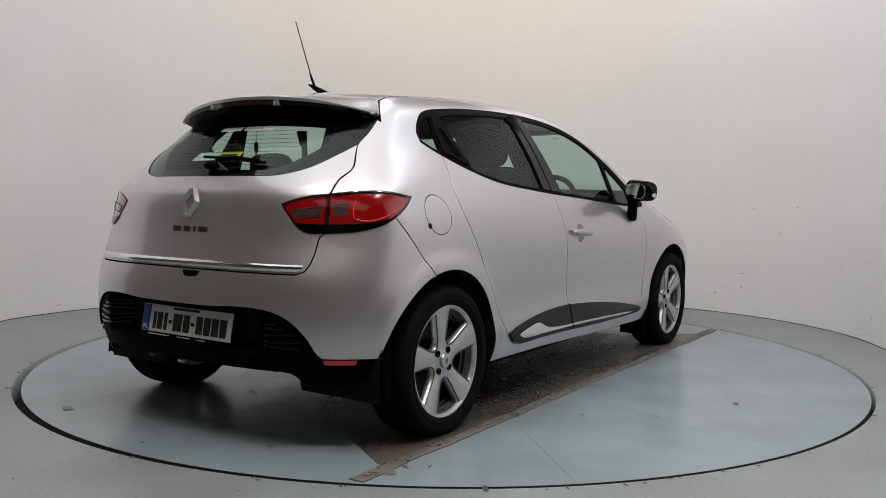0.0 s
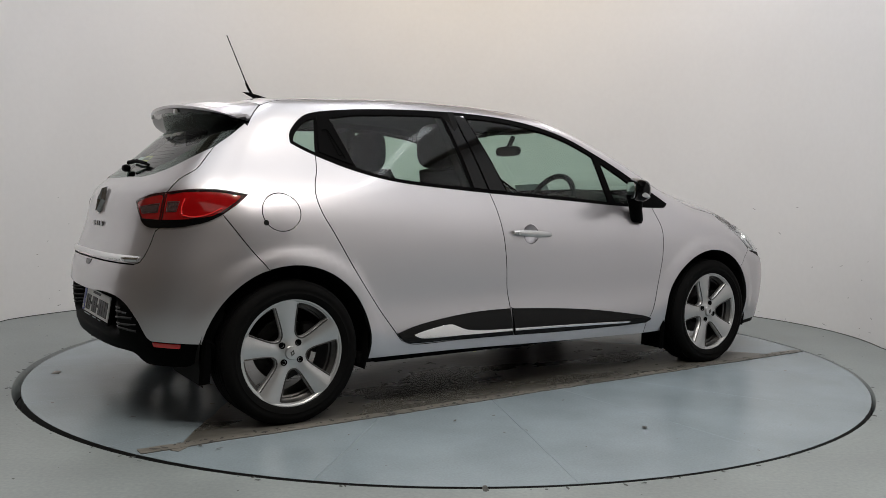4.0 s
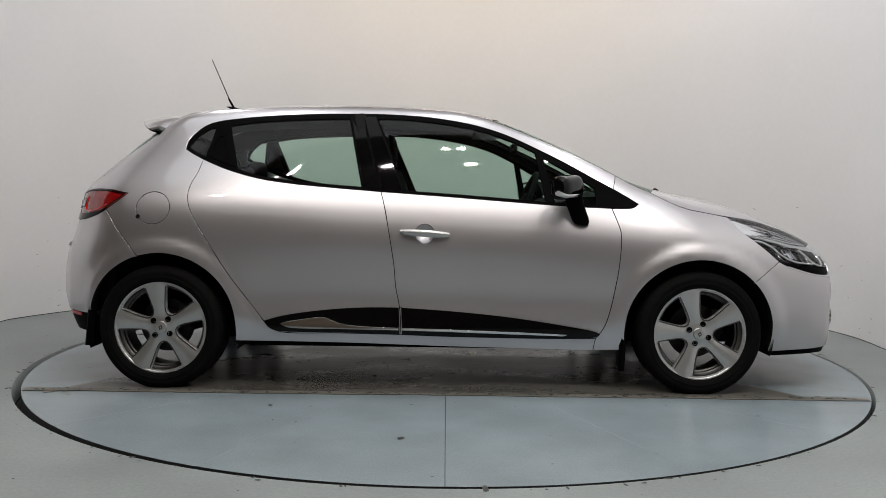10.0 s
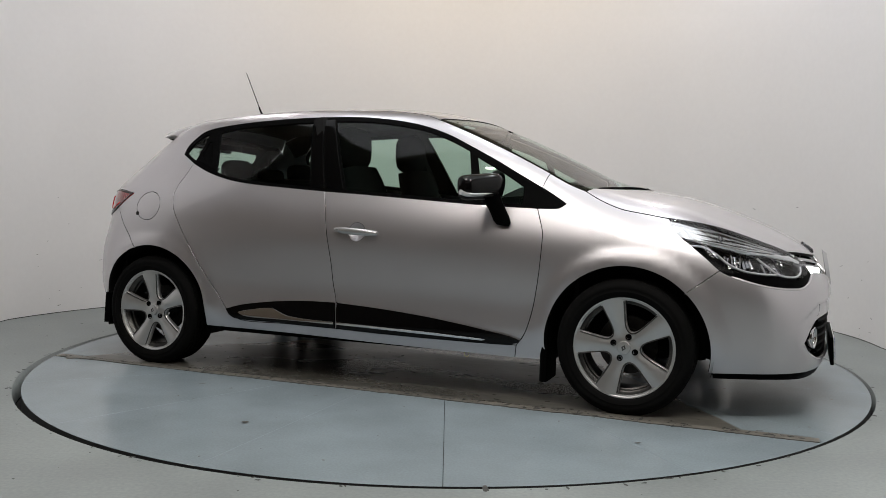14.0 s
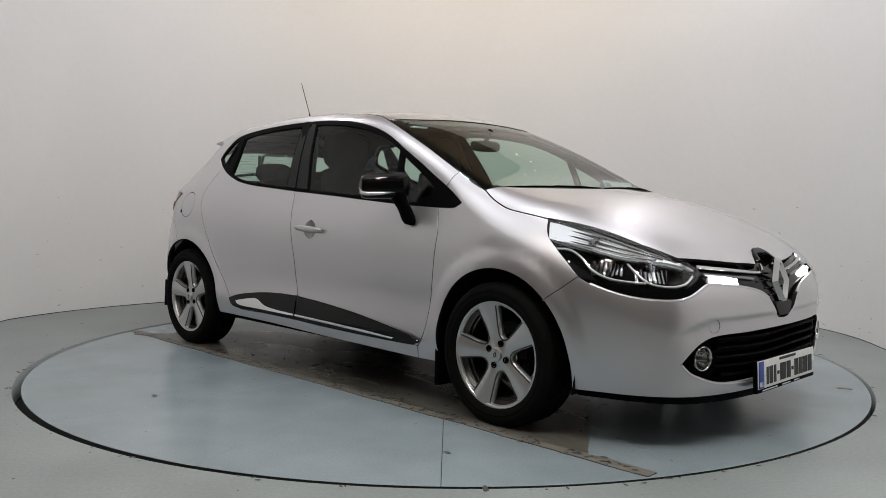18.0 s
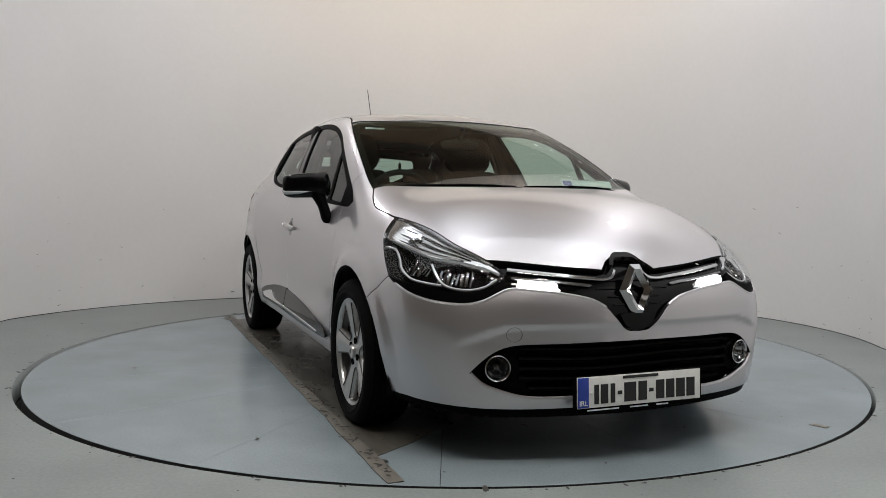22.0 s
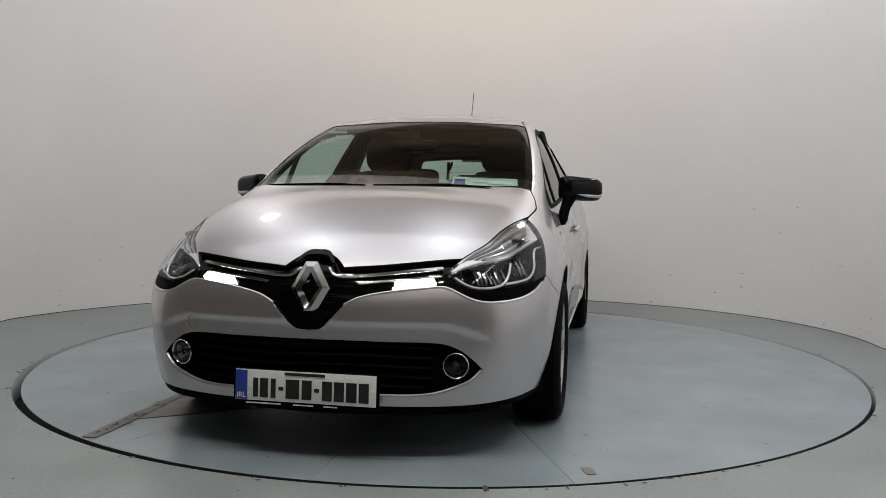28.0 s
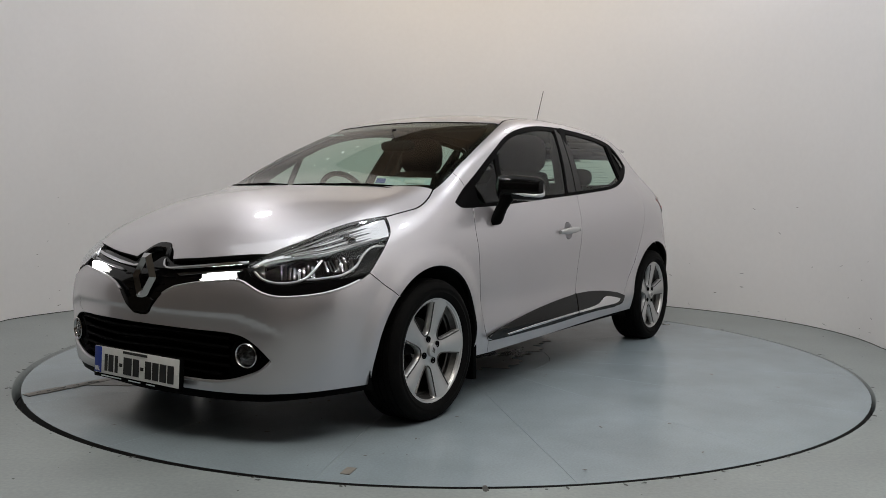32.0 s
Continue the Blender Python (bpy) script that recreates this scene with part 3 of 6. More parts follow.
def chips(places, z):
    """Small flat scabs of chipped paint and dirt."""
    vs, fs, k = [], [], 0
    for x, y, s, st in places:
        m = random.randint(5, 8)
        a0 = random.random() * 6
        th = random.random() * 3.14
        for i in range(m):
            a = a0 + math.tau * i / m
            r = s * (0.55 + 0.6 * random.random())
            u, w = r * math.cos(a) * st, r * math.sin(a)
            vs.append((x + u * math.cos(th) - w * math.sin(th), y + u * math.sin(th) + w * math.cos(th), z))
        fs.append(tuple(range(k, k + m)))
        k += m
    return np.array(vs), fs, None


spots = [(-0.169, -1.724, 0.014, 1.3)]
for _ in range(150):
    r, a = DISC_R * math.sqrt(random.random()) * 0.97, random.random() * math.tau
    spots.append((r * math.cos(a), r * math.sin(a), 0.002 + 0.006 * random.random() ** 3, 1 + 2 * random.random()))
for _ in range(260):
    x = random.uniform(-1.95, 1.95)
    spots.append((x, random.gauss(-0.985, 0.016), 0.002 + 0.008 * random.random() ** 2, 1 + 2 * random.random()))
for _ in range(220):
    spots.append((random.uniform(-1.6, 1.6), random.uniform(-0.95, 0.25), 0.002 + 0.009 * random.random() ** 2, 1 + 3 * random.random()))
tagged(part("chipped_paint", chips(spots, 0.0052), SCUFF, turntable), "dark chips in the turntable paint", kind="stuff")
for x, y, rz in ((1.94, 0.90, 20), (-2.02, 0.62, 70), (-1.86, -1.02, 40)):
    part("tape_patch", moved(box((0, 0, 0.002), (0.07, 0.035, 0.0016)), pose(x, y, 0, 0, 0, rz)), STRIP, turntable, "small brown patch")
spots = []
for _ in range(420):
    x, y = random.uniform(-3.2, 3.0), random.uniform(-3.6, 2.9)
    if math.hypot(x, y) > 2.32:
        spots.append((x, y, 0.002 + 0.006 * random.random() ** 3, 1 + 2 * random.random()))
for _ in range(90):
    a = random.random() * math.tau
    r = 2.285 + 0.02 * random.random() ** 2
    spots.append((r * math.cos(a) - 0.011, r * math.sin(a) + 0.011, 0.003 + 0.010 * random.random() ** 2, 1 + 2 * random.random()))
tagged(part("floor_chips", chips(spots, 0.0012), SCUFF), "dark chips and dirt on the floor paint", "dirt", kind="stuff")
hub = flat_mesh([circle(0, 0, 0.608, 90)], 0.12)
hp = np.stack([hub[0][:, 0], hub[0][:, 1], np.zeros(len(hub[0]))], 1)
part("hub_plate", finish(hp, np.tile((0.0, 0, 1), (len(hp), 1)), hub[1], hub[2], 0.01), TABLE, turntable, "round centre plate")
part("deck", lathe([(0.0, -0.012), (DISC_R - 0.01, -0.012)], 120, "z"), PIT, turntable, "dark deck under the plates")

# ---- the car ----
car = tagged(new("car"), "silver five-door hatchback with black trim on the turntable", "car")

# Lines of the side view (x, z)
DLO_TOP = [(-1.223, 1.158), (-1.218, 1.199), (-1.192, 1.234), (-1.141, 1.279), (-1.086, 1.300), (-0.902, 1.325), (-0.703, 1.339), (-0.475, 1.347), (-0.19, 1.345), (0.038, 1.326), (0.237, 1.288), (0.377, 1.242), (0.515, 1.178), (0.653, 1.109), (0.790, 1.034), (0.885, 0.984), (0.952, 0.945), (1.004, 0.912)]
DLO_LOW = [(-1.223, 1.158), (-1.173, 1.130), (-1.126, 1.107), (-1.005, 1.060), (-0.861, 1.020), (-0.723, 0.997), (-0.449, 0.973), (-0.246, 0.958), (0.099, 0.936), (0.373, 0.917), (0.647, 0.899), (0.874, 0.890), (0.976, 0.893), (1.004, 0.912)]
REAR_EDGE = [(-1.126, 1.107), (-1.141, 1.042), (-1.164, 0.986), (-1.172, 0.932), (-1.156, 0.865), (-1.111, 0.785), (-0.977, 0.570), (-0.804, 0.337), (-0.777, 0.302)]
B_GAP = [(-0.246, 0.958), (-0.227, 0.889), (-0.208, 0.795), (-0.177, 0.605), (-0.167, 0.495), (-0.148, 0.400), (-0.140, 0.272)]
FRONT_EDGE = [(0.874, 0.890), (0.895, 0.834), (0.912, 0.780), (0.913, 0.727), (0.902, 0.591), (0.867, 0.399), (0.836, 0.311), (0.800, 0.262)]
LOW_REAR = [(-0.777, 0.302), (-0.72, 0.279), (-0.438, 0.275), (-0.140, 0.270)]
LOW_FRONT = [(-0.140, 0.270), (0.107, 0.263), (0.653, 0.259), (0.800, 0.262)]
ARCH_R, ARCH_F = 0.362, 0.358
# Lines of the tail (angle, z) and nose (angle, z); of the top (x, y)
LAMP_TOP_OUT = [(0.697, 0.943), (0.812, 0.955), (0.925, 0.954), (1.035, 0.937)]
LAMP_LOW_OUT = [(1.035, 0.937), (1.003, 0.903), (0.945, 0.858)]
LAMP_LOW_MID = [(0.945, 0.858), (0.890, 0.832), (0.800, 0.811), (0.683, 0.802)]
LAMP_TOP_IN = [(0.508, 0.905), (0.560, 0.921), (0.625, 0.935), (0.697, 0.943)]
LAMP_LOW_IN = [(0.683, 0.802), (0.610, 0.806), (0.578, 0.824), (0.525, 0.880), (0.508, 0.905)]
GATE_UP = [(0.957, 1.240), (0.885, 1.180), (0.825, 1.135), (0.808, 1.090), (0.790, 1.040), (0.730, 0.996), (0.708, 0.962), (0.697, 0.943)]
GATE_LOW = [(0.683, 0.802), (0.664, 0.790), (0.648, 0.735), (0.630, 0.690), (0.612, 0.666), (0.580, 0.656)]
SEAM_R = [(-1.569, 0.860), (-1.494, 0.754), (-1.399, 0.638)]
HOOD_SIDE = [(1.078, 0.672), (1.149, 0.698), (1.250, 0.716), (1.311, 0.713), (1.430, 0.702)]
LIGHT_REAR = [(1.222, 0.853), (1.210, 0.815), (1.190, 0.785), (1.158, 0.759), (1.090, 0.700), (1.030, 0.641)]
SEAM_F = [(1.672, 0.640), (1.611, 0.592), (1.546, 0.544)]
SCREEN_SIDE = [(0.300, 0.556), (0.500, 0.598), (0.749, 0.638), (0.950, 0.662), (1.078, 0.672)]


def flip_b(half):
    h = np.array(half)
    return np.concatenate([h, (h * (1, -1))[::-1]])


def on_side(chart, line):
    return carry(chart, "side", line)


# the roof's edge: from the screen's corner back to the spoiler's ear
ROOF_SEAM = [(0.300, 0.556), (0.20, 0.530), (-0.3, 0.515), (-0.8, 0.500), (-1.2, 0.485), (-1.30, 0.490)]
EAR = [(-1.300, 0.490), (-1.345, 0.530), (-1.385, 0.570)]
screen_low = on_side("top", SCREEN_SIDE)
knee = (0.905, float(np.interp(0.905, np.array(screen_low)[:, 0], np.array(screen_low)[:, 1])))
cut = [tuple(q) for q in screen_low if q[0] < 0.9] + [knee]
rest = [knee] + [tuple(q) for q in screen_low if q[0] > 0.91]
ear = on_side("top", EAR)
body_side = outline(DLO_TOP[:16][::-1], DLO_LOW[:3], REAR_EDGE, LOW_REAR, LOW_FRONT, [(0.800, 0.262), (0.790, 0.201)],
                    [(0.790, 0.201), (0.108, 0.212), (-0.439, 0.226), (-0.935, 0.232)], arc(-AXLE, HUB_Z, ARCH_R, -9, 105), SEAM_R[::-1][0:],
                    on_side("rear", LAMP_LOW_OUT[::-1]), on_side("rear", LAMP_TOP_OUT[::-1]), on_side("rear", GATE_UP[::-1]),
                    [on_side("rear", GATE_UP[:2])[0], ear[-1]], ear[::-1], on_side("top", ROOF_SEAM[::-1]), cut, [cut[-1], DLO_TOP[15]])
part("body_side", sheet("side", body_side, gap=0.0024), PAINT, car)
flap = np.array([(-1.333 + 0.081 * math.cos(a), 0.868 + 0.077 * math.sin(a)) for a in np.linspace(0, 2 * np.pi, 48, endpoint=False)])
right_side = part("body_side", mirrored(sheet("side", body_side, [flap], gap=0.0024)), PAINT, car)
part("fuel_flap", mirrored(sheet("side", flap, gap=0.0024, step=0.025)), PAINT, right_side, "round fuel flap")

fender = outline(FRONT_EDGE[::-1], DLO_LOW[11:], DLO_TOP[15:][::-1], [DLO_TOP[15], rest[0]], rest, on_side("top", HOOD_SIDE), on_side("front", LIGHT_REAR), SEAM_F,
                 arc(AXLE, HUB_Z, ARCH_F, 45, 194), [arc(AXLE, HUB_Z, ARCH_F, 194, 194, 1)[0], (0.790, 0.201)], [(0.790, 0.201), (0.800, 0.262)])
both("front_fender", sheet("side", fender), PAINT, car)

rear_door_rim = outline(DLO_LOW[2:8], B_GAP, LOW_REAR[::-1], REAR_EDGE[::-1])
front_door_rim = outline(DLO_LOW[7:12], FRONT_EDGE, LOW_FRONT[::-1], B_GAP[::-1])
rear_doors = both("rear_door", sheet("side", rear_door_rim), PAINT, car)
BOWL = (-0.03, 0.759, 0.045)
front_doors = both("front_door", sheet("side", front_door_rim, [circle(*BOWL)]), PAINT, car)

# ---- roof, bonnet, screens ----
SCREEN_TOP = [(0.366, 0.0), (0.358, 0.2), (0.340, 0.40), (0.300, 0.556)]
ROOF_REAR = [(-1.300, 0.490), (-1.315, 0.25), (-1.32, 0.0)]
roof = flip_b(outline(SCREEN_TOP, ROOF_SEAM, ROOF_REAR))
part("roof", sheet("top", roof), PAINT, car)
screen = flip_b(outline(SCREEN_TOP, SCREEN_SIDE, [(1.078, 0.672), (1.19, 0.454), (1.265, 0.22), (1.29, 0.0)]))
windscreen = part("windscreen", sheet("top", screen, off=-0.004, gap=0.002, fold=0.004), GLASS, car, "green-tinted windscreen")
hood_front = [(1.935, 0.520), (1.989, 0.384), (2.025, 0.261), (2.050, 0.112)]
hood_side2 = [(1.430, 0.702), (1.553, 0.668), (1.694, 0.625), (1.820, 0.588), (1.935, 0.520)]
LIGHT_TOP = [(1.222, 0.853)] + [tuple(q) for q in carry("top", "front", hood_side2) if 0.58 < q[0] < 1.19] + [(0.552, 0.684), (0.536, 0.668)]
hood = flip_b(outline([(1.268, 0.0), (1.245, 0.22), (1.176, 0.454), (1.078, 0.672)], HOOD_SIDE, hood_side2, hood_front, [(2.050, 0.112), (2.020, 0.078), (2.006, 0.055)], [(2.006, 0.055), (2.001, 0.0)]))
part("bonnet", sheet("top", hood, gap=0.003), PAINT, car)

# ---- tail ----
WIN_LOW = [(0.0, 1.010), (0.30, 1.010), (0.445, 1.012), (0.595, 1.040), (0.735, 1.096), (0.825, 1.135)]
tail_gate = whole(outline(WIN_LOW, GATE_UP[2:], LAMP_TOP_IN[::-1], LAMP_LOW_IN[::-1], GATE_LOW, [(0.580, 0.656), (0.3, 0.658), (0.0, 0.659)]))
tailgate = part("tailgate", sheet("rear", tail_gate, step=0.025), PAINT, car)
rear_win = whole(outline(WIN_LOW, [(0.825, 1.135), (0.885, 1.180), (0.957, 1.240), (0.975, 1.262)], [(0.975, 1.262), (0.6, 1.285), (0.0, 1.29)]))
rear_screen = part("rear_screen", sheet("rear", rear_win, off=-0.003, fold=0.004), GLASS, car, "tinted rear window with a black edge")
BUMP_LOW_R = [(0.905, 0.350), (0.79, 0.353), (0.676, 0.357)]
RECESS_R = [(0.676, 0.357), (0.657, 0.371), (0.619, 0.432), (0.560, 0.490), (0.497, 0.519), (0.390, 0.531), (0.2, 0.524), (0.0, 0.522)]
ar = np.array(arc(-AXLE, HUB_Z, ARCH_R, 106, 170, 16))
arch_in_rear = to_chart("rear", lift("side", ar[:, 0], ar[:, 1])[0])
rear_bump = whole(outline([(0.0, 0.657), (0.3, 0.656), (0.580, 0.654)], GATE_LOW[::-1], LAMP_LOW_MID[::-1], to_chart("rear", lift("side", *smooth_line(SEAM_R).T)[0]), arch_in_rear, [arch_in_rear[-1], BUMP_LOW_R[0]], BUMP_LOW_R, RECESS_R))
rear_bumper = part("rear_bumper", sheet("rear", rear_bump), PAINT, car)
valance = whole(outline(RECESS_R[::-1], BUMP_LOW_R[::-1], [BUMP_LOW_R[0], (0.93, 0.300)], [(0.93, 0.300), (0.85, 0.285), (0.815, 0.262), (0.70, 0.258), (0.615, 0.262), (0.565, 0.296), (0.4, 0.303), (0.0, 0.300)]))


def plate_bay(a, z):
    return -0.088 * np.clip((0.47 - np.abs(a)) / 0.09, 0, 1) * np.clip((z - 0.355) / 0.03, 0, 1)


valance_ob = part("valance", sheet("rear", valance, off=-0.010, fold=0.03, gap=-0.006, step=0.022, bulge=plate_bay), TRIM_BLACK, car, "black plastic lower bumper")

# ---- nose ----
BUMP_TOP = [(0.0, 0.466), (0.05, 0.471), (0.097, 0.511), (0.144, 0.556), (0.197, 0.581), (0.310, 0.604), (0.430, 0.617), (0.518, 0.622), (0.555, 0.606), (0.600, 0.583), (0.650, 0.569), (0.710, 0.567), (0.818, 0.576), (0.905, 0.594), (0.985, 0.619), (1.030, 0.641)]
ar = np.array(arc(AXLE, HUB_Z, ARCH_F, 45, -14, 16))
arch_in_front = to_chart("front", lift("side", ar[:, 0], ar[:, 1])[0])
front_bump = whole(outline(BUMP_TOP, to_chart("front", lift("side", *smooth_line(SEAM_F).T)[0]), arch_in_front, [arch_in_front[-1], (1.03, 0.204)], [(1.03, 0.204), (0.90, 0.207), (0.69, 0.206), (0.46, 0.200), (0.17, 0.199), (0.0, 0.199)]))
GRILLE_LOW = [(0.0, 0.431), (0.272, 0.430), (0.508, 0.423), (0.561, 0.403), (0.606, 0.369), (0.644, 0.331)]
GRILLE_LOW2 = [(0.644, 0.331), (0.609, 0.297), (0.566, 0.277), (0.481, 0.250), (0.398, 0.241), (0.284, 0.240), (0.0, 0.240)]
mouth = whole(outline(GRILLE_LOW, GRILLE_LOW2))
TOW = np.array([(-0.494 + 0.0265 * math.cos(a), 0.465 + 0.0245 * math.sin(a)) for a in np.linspace(0, 2 * np.pi, 32, endpoint=False)])


def crease(a, z):
    """The pressed step above the lower grille, which runs out towards the wheel."""
    w = np.abs(a)
    line = 0.503 - 0.55 * np.clip(w - 0.50, 0, 1) ** 1.3
    t = np.clip((line - z) / 0.028, 0, 1)
    return -0.009 * t * t * (3 - 2 * t) * np.clip((z - 0.30) / 0.14, 0, 1) * np.clip((0.72 - w) / 0.12, 0, 1)


front_bumper = part("front_bumper", sheet("front", front_bump, [mouth, TOW], step=0.017, fold=0.02, gap=0.002, bulge=crease), PAINT, car)
for s in (-1, 1):
    q = smooth_line(BUMP_TOP[3:-1], 0.02)
    part("bumper_flange", tube(lift("front", s * q[:, 0], q[:, 1] - 0.001, -0.0045)[0], 0.0065, 8), PAINT, front_bumper, "rounded silver flange")
    q = smooth_line(GRILLE_LOW2, 0.02)
    part("bumper_flange", tube(lift("front", s * q[:, 0], q[:, 1] - 0.003, -0.006)[0], 0.0075, 8), PAINT, front_bumper, "rounded silver flange")
lip = whole(outline([(0.0, 0.204), (0.17, 0.204), (0.46, 0.205), (0.69, 0.211), (0.90, 0.212), (1.04, 0.209)], [(1.04, 0.209), (1.03, 0.178)], [(1.03, 0.178), (0.8, 0.178), (0.554, 0.166), (0.0, 0.155)]))
part("front_lip", sheet("front", lip, off=-0.006, fold=0.05), TRIM_BLACK, car, "black lower lip")
HOOD_EDGE = [(0.0, 0.735), (0.063, 0.728), (0.090, 0.706), (0.118, 0.681), (0.306, 0.693), (0.453, 0.706), (0.560, 0.706), (0.60, 0.69)]
upper = whole(outline(HOOD_EDGE, [(0.60, 0.69), (0.62, 0.60)], [(0.62, 0.60), (0.52, 0.60), (0.31, 0.588), (0.197, 0.568), (0.13, 0.52), (0.07, 0.46), (0.0, 0.452)]))
grille = part("upper_grille", sheet("front", upper, off=-0.022, fold=0.02), GLOSS_BLACK, car, "gloss black upper grille")
LENS_LOW = [(0.540, 0.664), (0.558, 0.641), (0.600, 0.619), (0.650, 0.608), (0.710, 0.610), (0.820, 0.620), (0.930, 0.630), (1.030, 0.643)]
LIGHT_LOW = [(1.030, 0.641), (0.985, 0.619), (0.905, 0.594), (0.818, 0.576), (0.710, 0.567), (0.650, 0.569), (0.600, 0.583), (0.555, 0.606), (0.518, 0.622)]
light_rim = outline(LIGHT_TOP, LENS_LOW, LIGHT_REAR[::-1])
lens_l, lens_r = both("headlight", sheet("front", light_rim, off=0.002, step=0.02, fold=0.03), LENS, car, "clear headlight with chrome inside")
under = outline(LENS_LOW, LIGHT_LOW, [(0.518, 0.622), (0.540, 0.664)])
both("headlight_trim", sheet("front", under, off=-0.006, step=0.02), TRIM_BLACK, car, "black trim under the headlight")

# ---- side windows ----
DLO = outline(DLO_TOP, DLO_LOW[::-1])
G_QUARTER = outline([(-1.207, 1.170), (-1.165, 1.144), (-1.120, 1.124)], [(-1.120, 1.124), (-1.087, 1.272)], [(-1.087, 1.272), (-1.115, 1.268), (-1.160, 1.236), (-1.195, 1.198), (-1.207, 1.170)])
G_REAR = outline([(-0.947, 1.062), (-0.861, 1.037), (-0.723, 1.014), (-0.449, 0.990), (-0.343, 0.983)], [(-0.343, 0.983), (-0.418, 1.322)], [(-0.418, 1.322), (-0.55, 1.320), (-0.703, 1.313), (-0.9, 1.299), (-1.015, 1.280)], [(-1.015, 1.280), (-0.947, 1.062)])
G_FRONT = outline([(-0.128, 0.966), (0.099, 0.953), (0.373, 0.934), (0.555, 0.920)], [(0.555, 0.920), (0.505, 1.160)], [(0.505, 1.160), (0.377, 1.221), (0.237, 1.267), (0.038, 1.304), (-0.15, 1.322), (-0.275, 1.324)], [(-0.275, 1.324), (-0.128, 0.966)])
G_SAIL = outline([(0.600, 0.919), (0.800, 0.907)], [(0.800, 0.907), (0.795, 0.988)], [(0.795, 0.988), (0.7, 1.046), (0.548, 1.130)], [(0.548, 1.130), (0.600, 0.919)])
both("window_surround", sheet("side", DLO, [G_QUARTER, G_REAR, G_FRONT, G_SAIL], off=-0.003, step=0.05, gap=0.001, fold=0.014), TRIM_BLACK, car, "black window surround")
for door, name, rim in ((None, "quarter_glass", G_QUARTER), (rear_doors, "window_glass", G_REAR), (front_doors, "window_glass", G_FRONT), (front_doors, "corner_glass", G_SAIL)):
    g = sheet("side", rim, off=-0.008, step=0.05, gap=-0.003, fold=0.004)
    for k, geo in enumerate((g, mirrored(g))):
        part(name, geo, GLASS, door[k] if door else car, "green-tinted glass")
# bright-edged black pillars and the hidden rear handle
rim = outline([(-0.410, 1.332), (-0.355, 1.335)], [(-0.355, 1.335), (-0.250, 0.972)], [(-0.250, 0.972), (-0.333, 0.980)], [(-0.333, 0.980), (-0.410, 1.332)])
for k, geo in enumerate((sheet("side", rim, off=0.001, fold=0.006), mirrored(sheet("side", rim, off=0.001, fold=0.006)))):
    part("pillar_cover", geo, GLOSS_BLACK, rear_doors[k], "gloss black pillar cover")
rim = outline([(-0.347, 1.335), (-0.286, 1.336)], [(-0.286, 1.336), (-0.140, 0.966)], [(-0.140, 0.966), (-0.243, 0.971)], [(-0.243, 0.971), (-0.347, 1.335)])
for k, geo in enumerate((sheet("side", rim, off=0.001, fold=0.006), mirrored(sheet("side", rim, off=0.001, fold=0.006)))):
    part("pillar_cover", geo, GLOSS_BLACK, front_doors[k], "gloss black pillar cover")
panel = outline([(-1.078, 1.280), (-1.022, 1.283)], [(-1.022, 1.283), (-0.953, 1.066)], [(-0.953, 1.066), (-1.02, 1.088), (-1.108, 1.122)], [(-1.108, 1.122), (-1.078, 1.280)])
pocket = outline([(-1.066, 1.22), (-1.045, 1.222), (-1.038, 1.215)], [(-1.038, 1.215), (-0.992, 1.10)], [(-0.992, 1.10), (-1.02, 1.107), (-1.062, 1.125), (-1.085, 1.150)], [(-1.085, 1.150), (-1.066, 1.22)], step=0.01)
g1 = sheet("side", panel, [pocket], off=0.003, fold=0.02, step=0.03)
g2 = sheet("side", pocket, off=-0.016, fold=0, gap=-0.004, step=0.03)
pull = outline([(-1.045, 1.212), (-1.038, 1.210)], [(-1.038, 1.210), (-0.998, 1.107)], [(-0.998, 1.107), (-1.018, 1.111)], [(-1.018, 1.111), (-1.045, 1.212)], step=0.01)
g3 = sheet("side", pull, off=0.001, fold=0.012, step=0.02)
for k in (0, 1):
    w = (lambda g: g) if k == 0 else mirrored
    h = part("handle_panel", w(g1), TRIM_BLACK, rear_doors[k], "black panel with the hidden rear handle")
    part("handle_recess", w(g2), GLOSS_BLACK, rear_doors[k])
    part("pull_handle", w(g3), TRIM_BLACK, rear_doors[k], "black pull handle")

# ---- door trims and handles ----
TRIM_TOP = [(-0.800, 0.335), (-0.709, 0.360), (-0.575, 0.381), (-0.440, 0.395), (-0.304, 0.402), (-0.150, 0.403), (0.105, 0.388), (0.378, 0.363), (0.651, 0.325), (0.788, 0.301), (0.821, 0.288)]
rear_trim = outline(TRIM_TOP[:6], [(-0.150, 0.403), (-0.144, 0.274)], [(-0.144, 0.274), (-0.438, 0.280), (-0.700, 0.283), (-0.752, 0.290), (-0.780, 0.308), (-0.800, 0.335)])
front_trim = outline(TRIM_TOP[5:], [(0.821, 0.288), (0.812, 0.275), (0.785, 0.267), (0.653, 0.263), (0.107, 0.267), (-0.136, 0.274)], [(-0.136, 0.274), (-0.142, 0.403)])
chrome_rear = outline([(-0.717, 0.322), (-0.682, 0.330), (-0.547, 0.350), (-0.506, 0.350), (-0.466, 0.335), (-0.425, 0.321), (-0.330, 0.311), (-0.152, 0.305)], [(-0.152, 0.305), (-0.152, 0.296)], [(-0.152, 0.296), (-0.438, 0.300), (-0.690, 0.308), (-0.717, 0.322)])
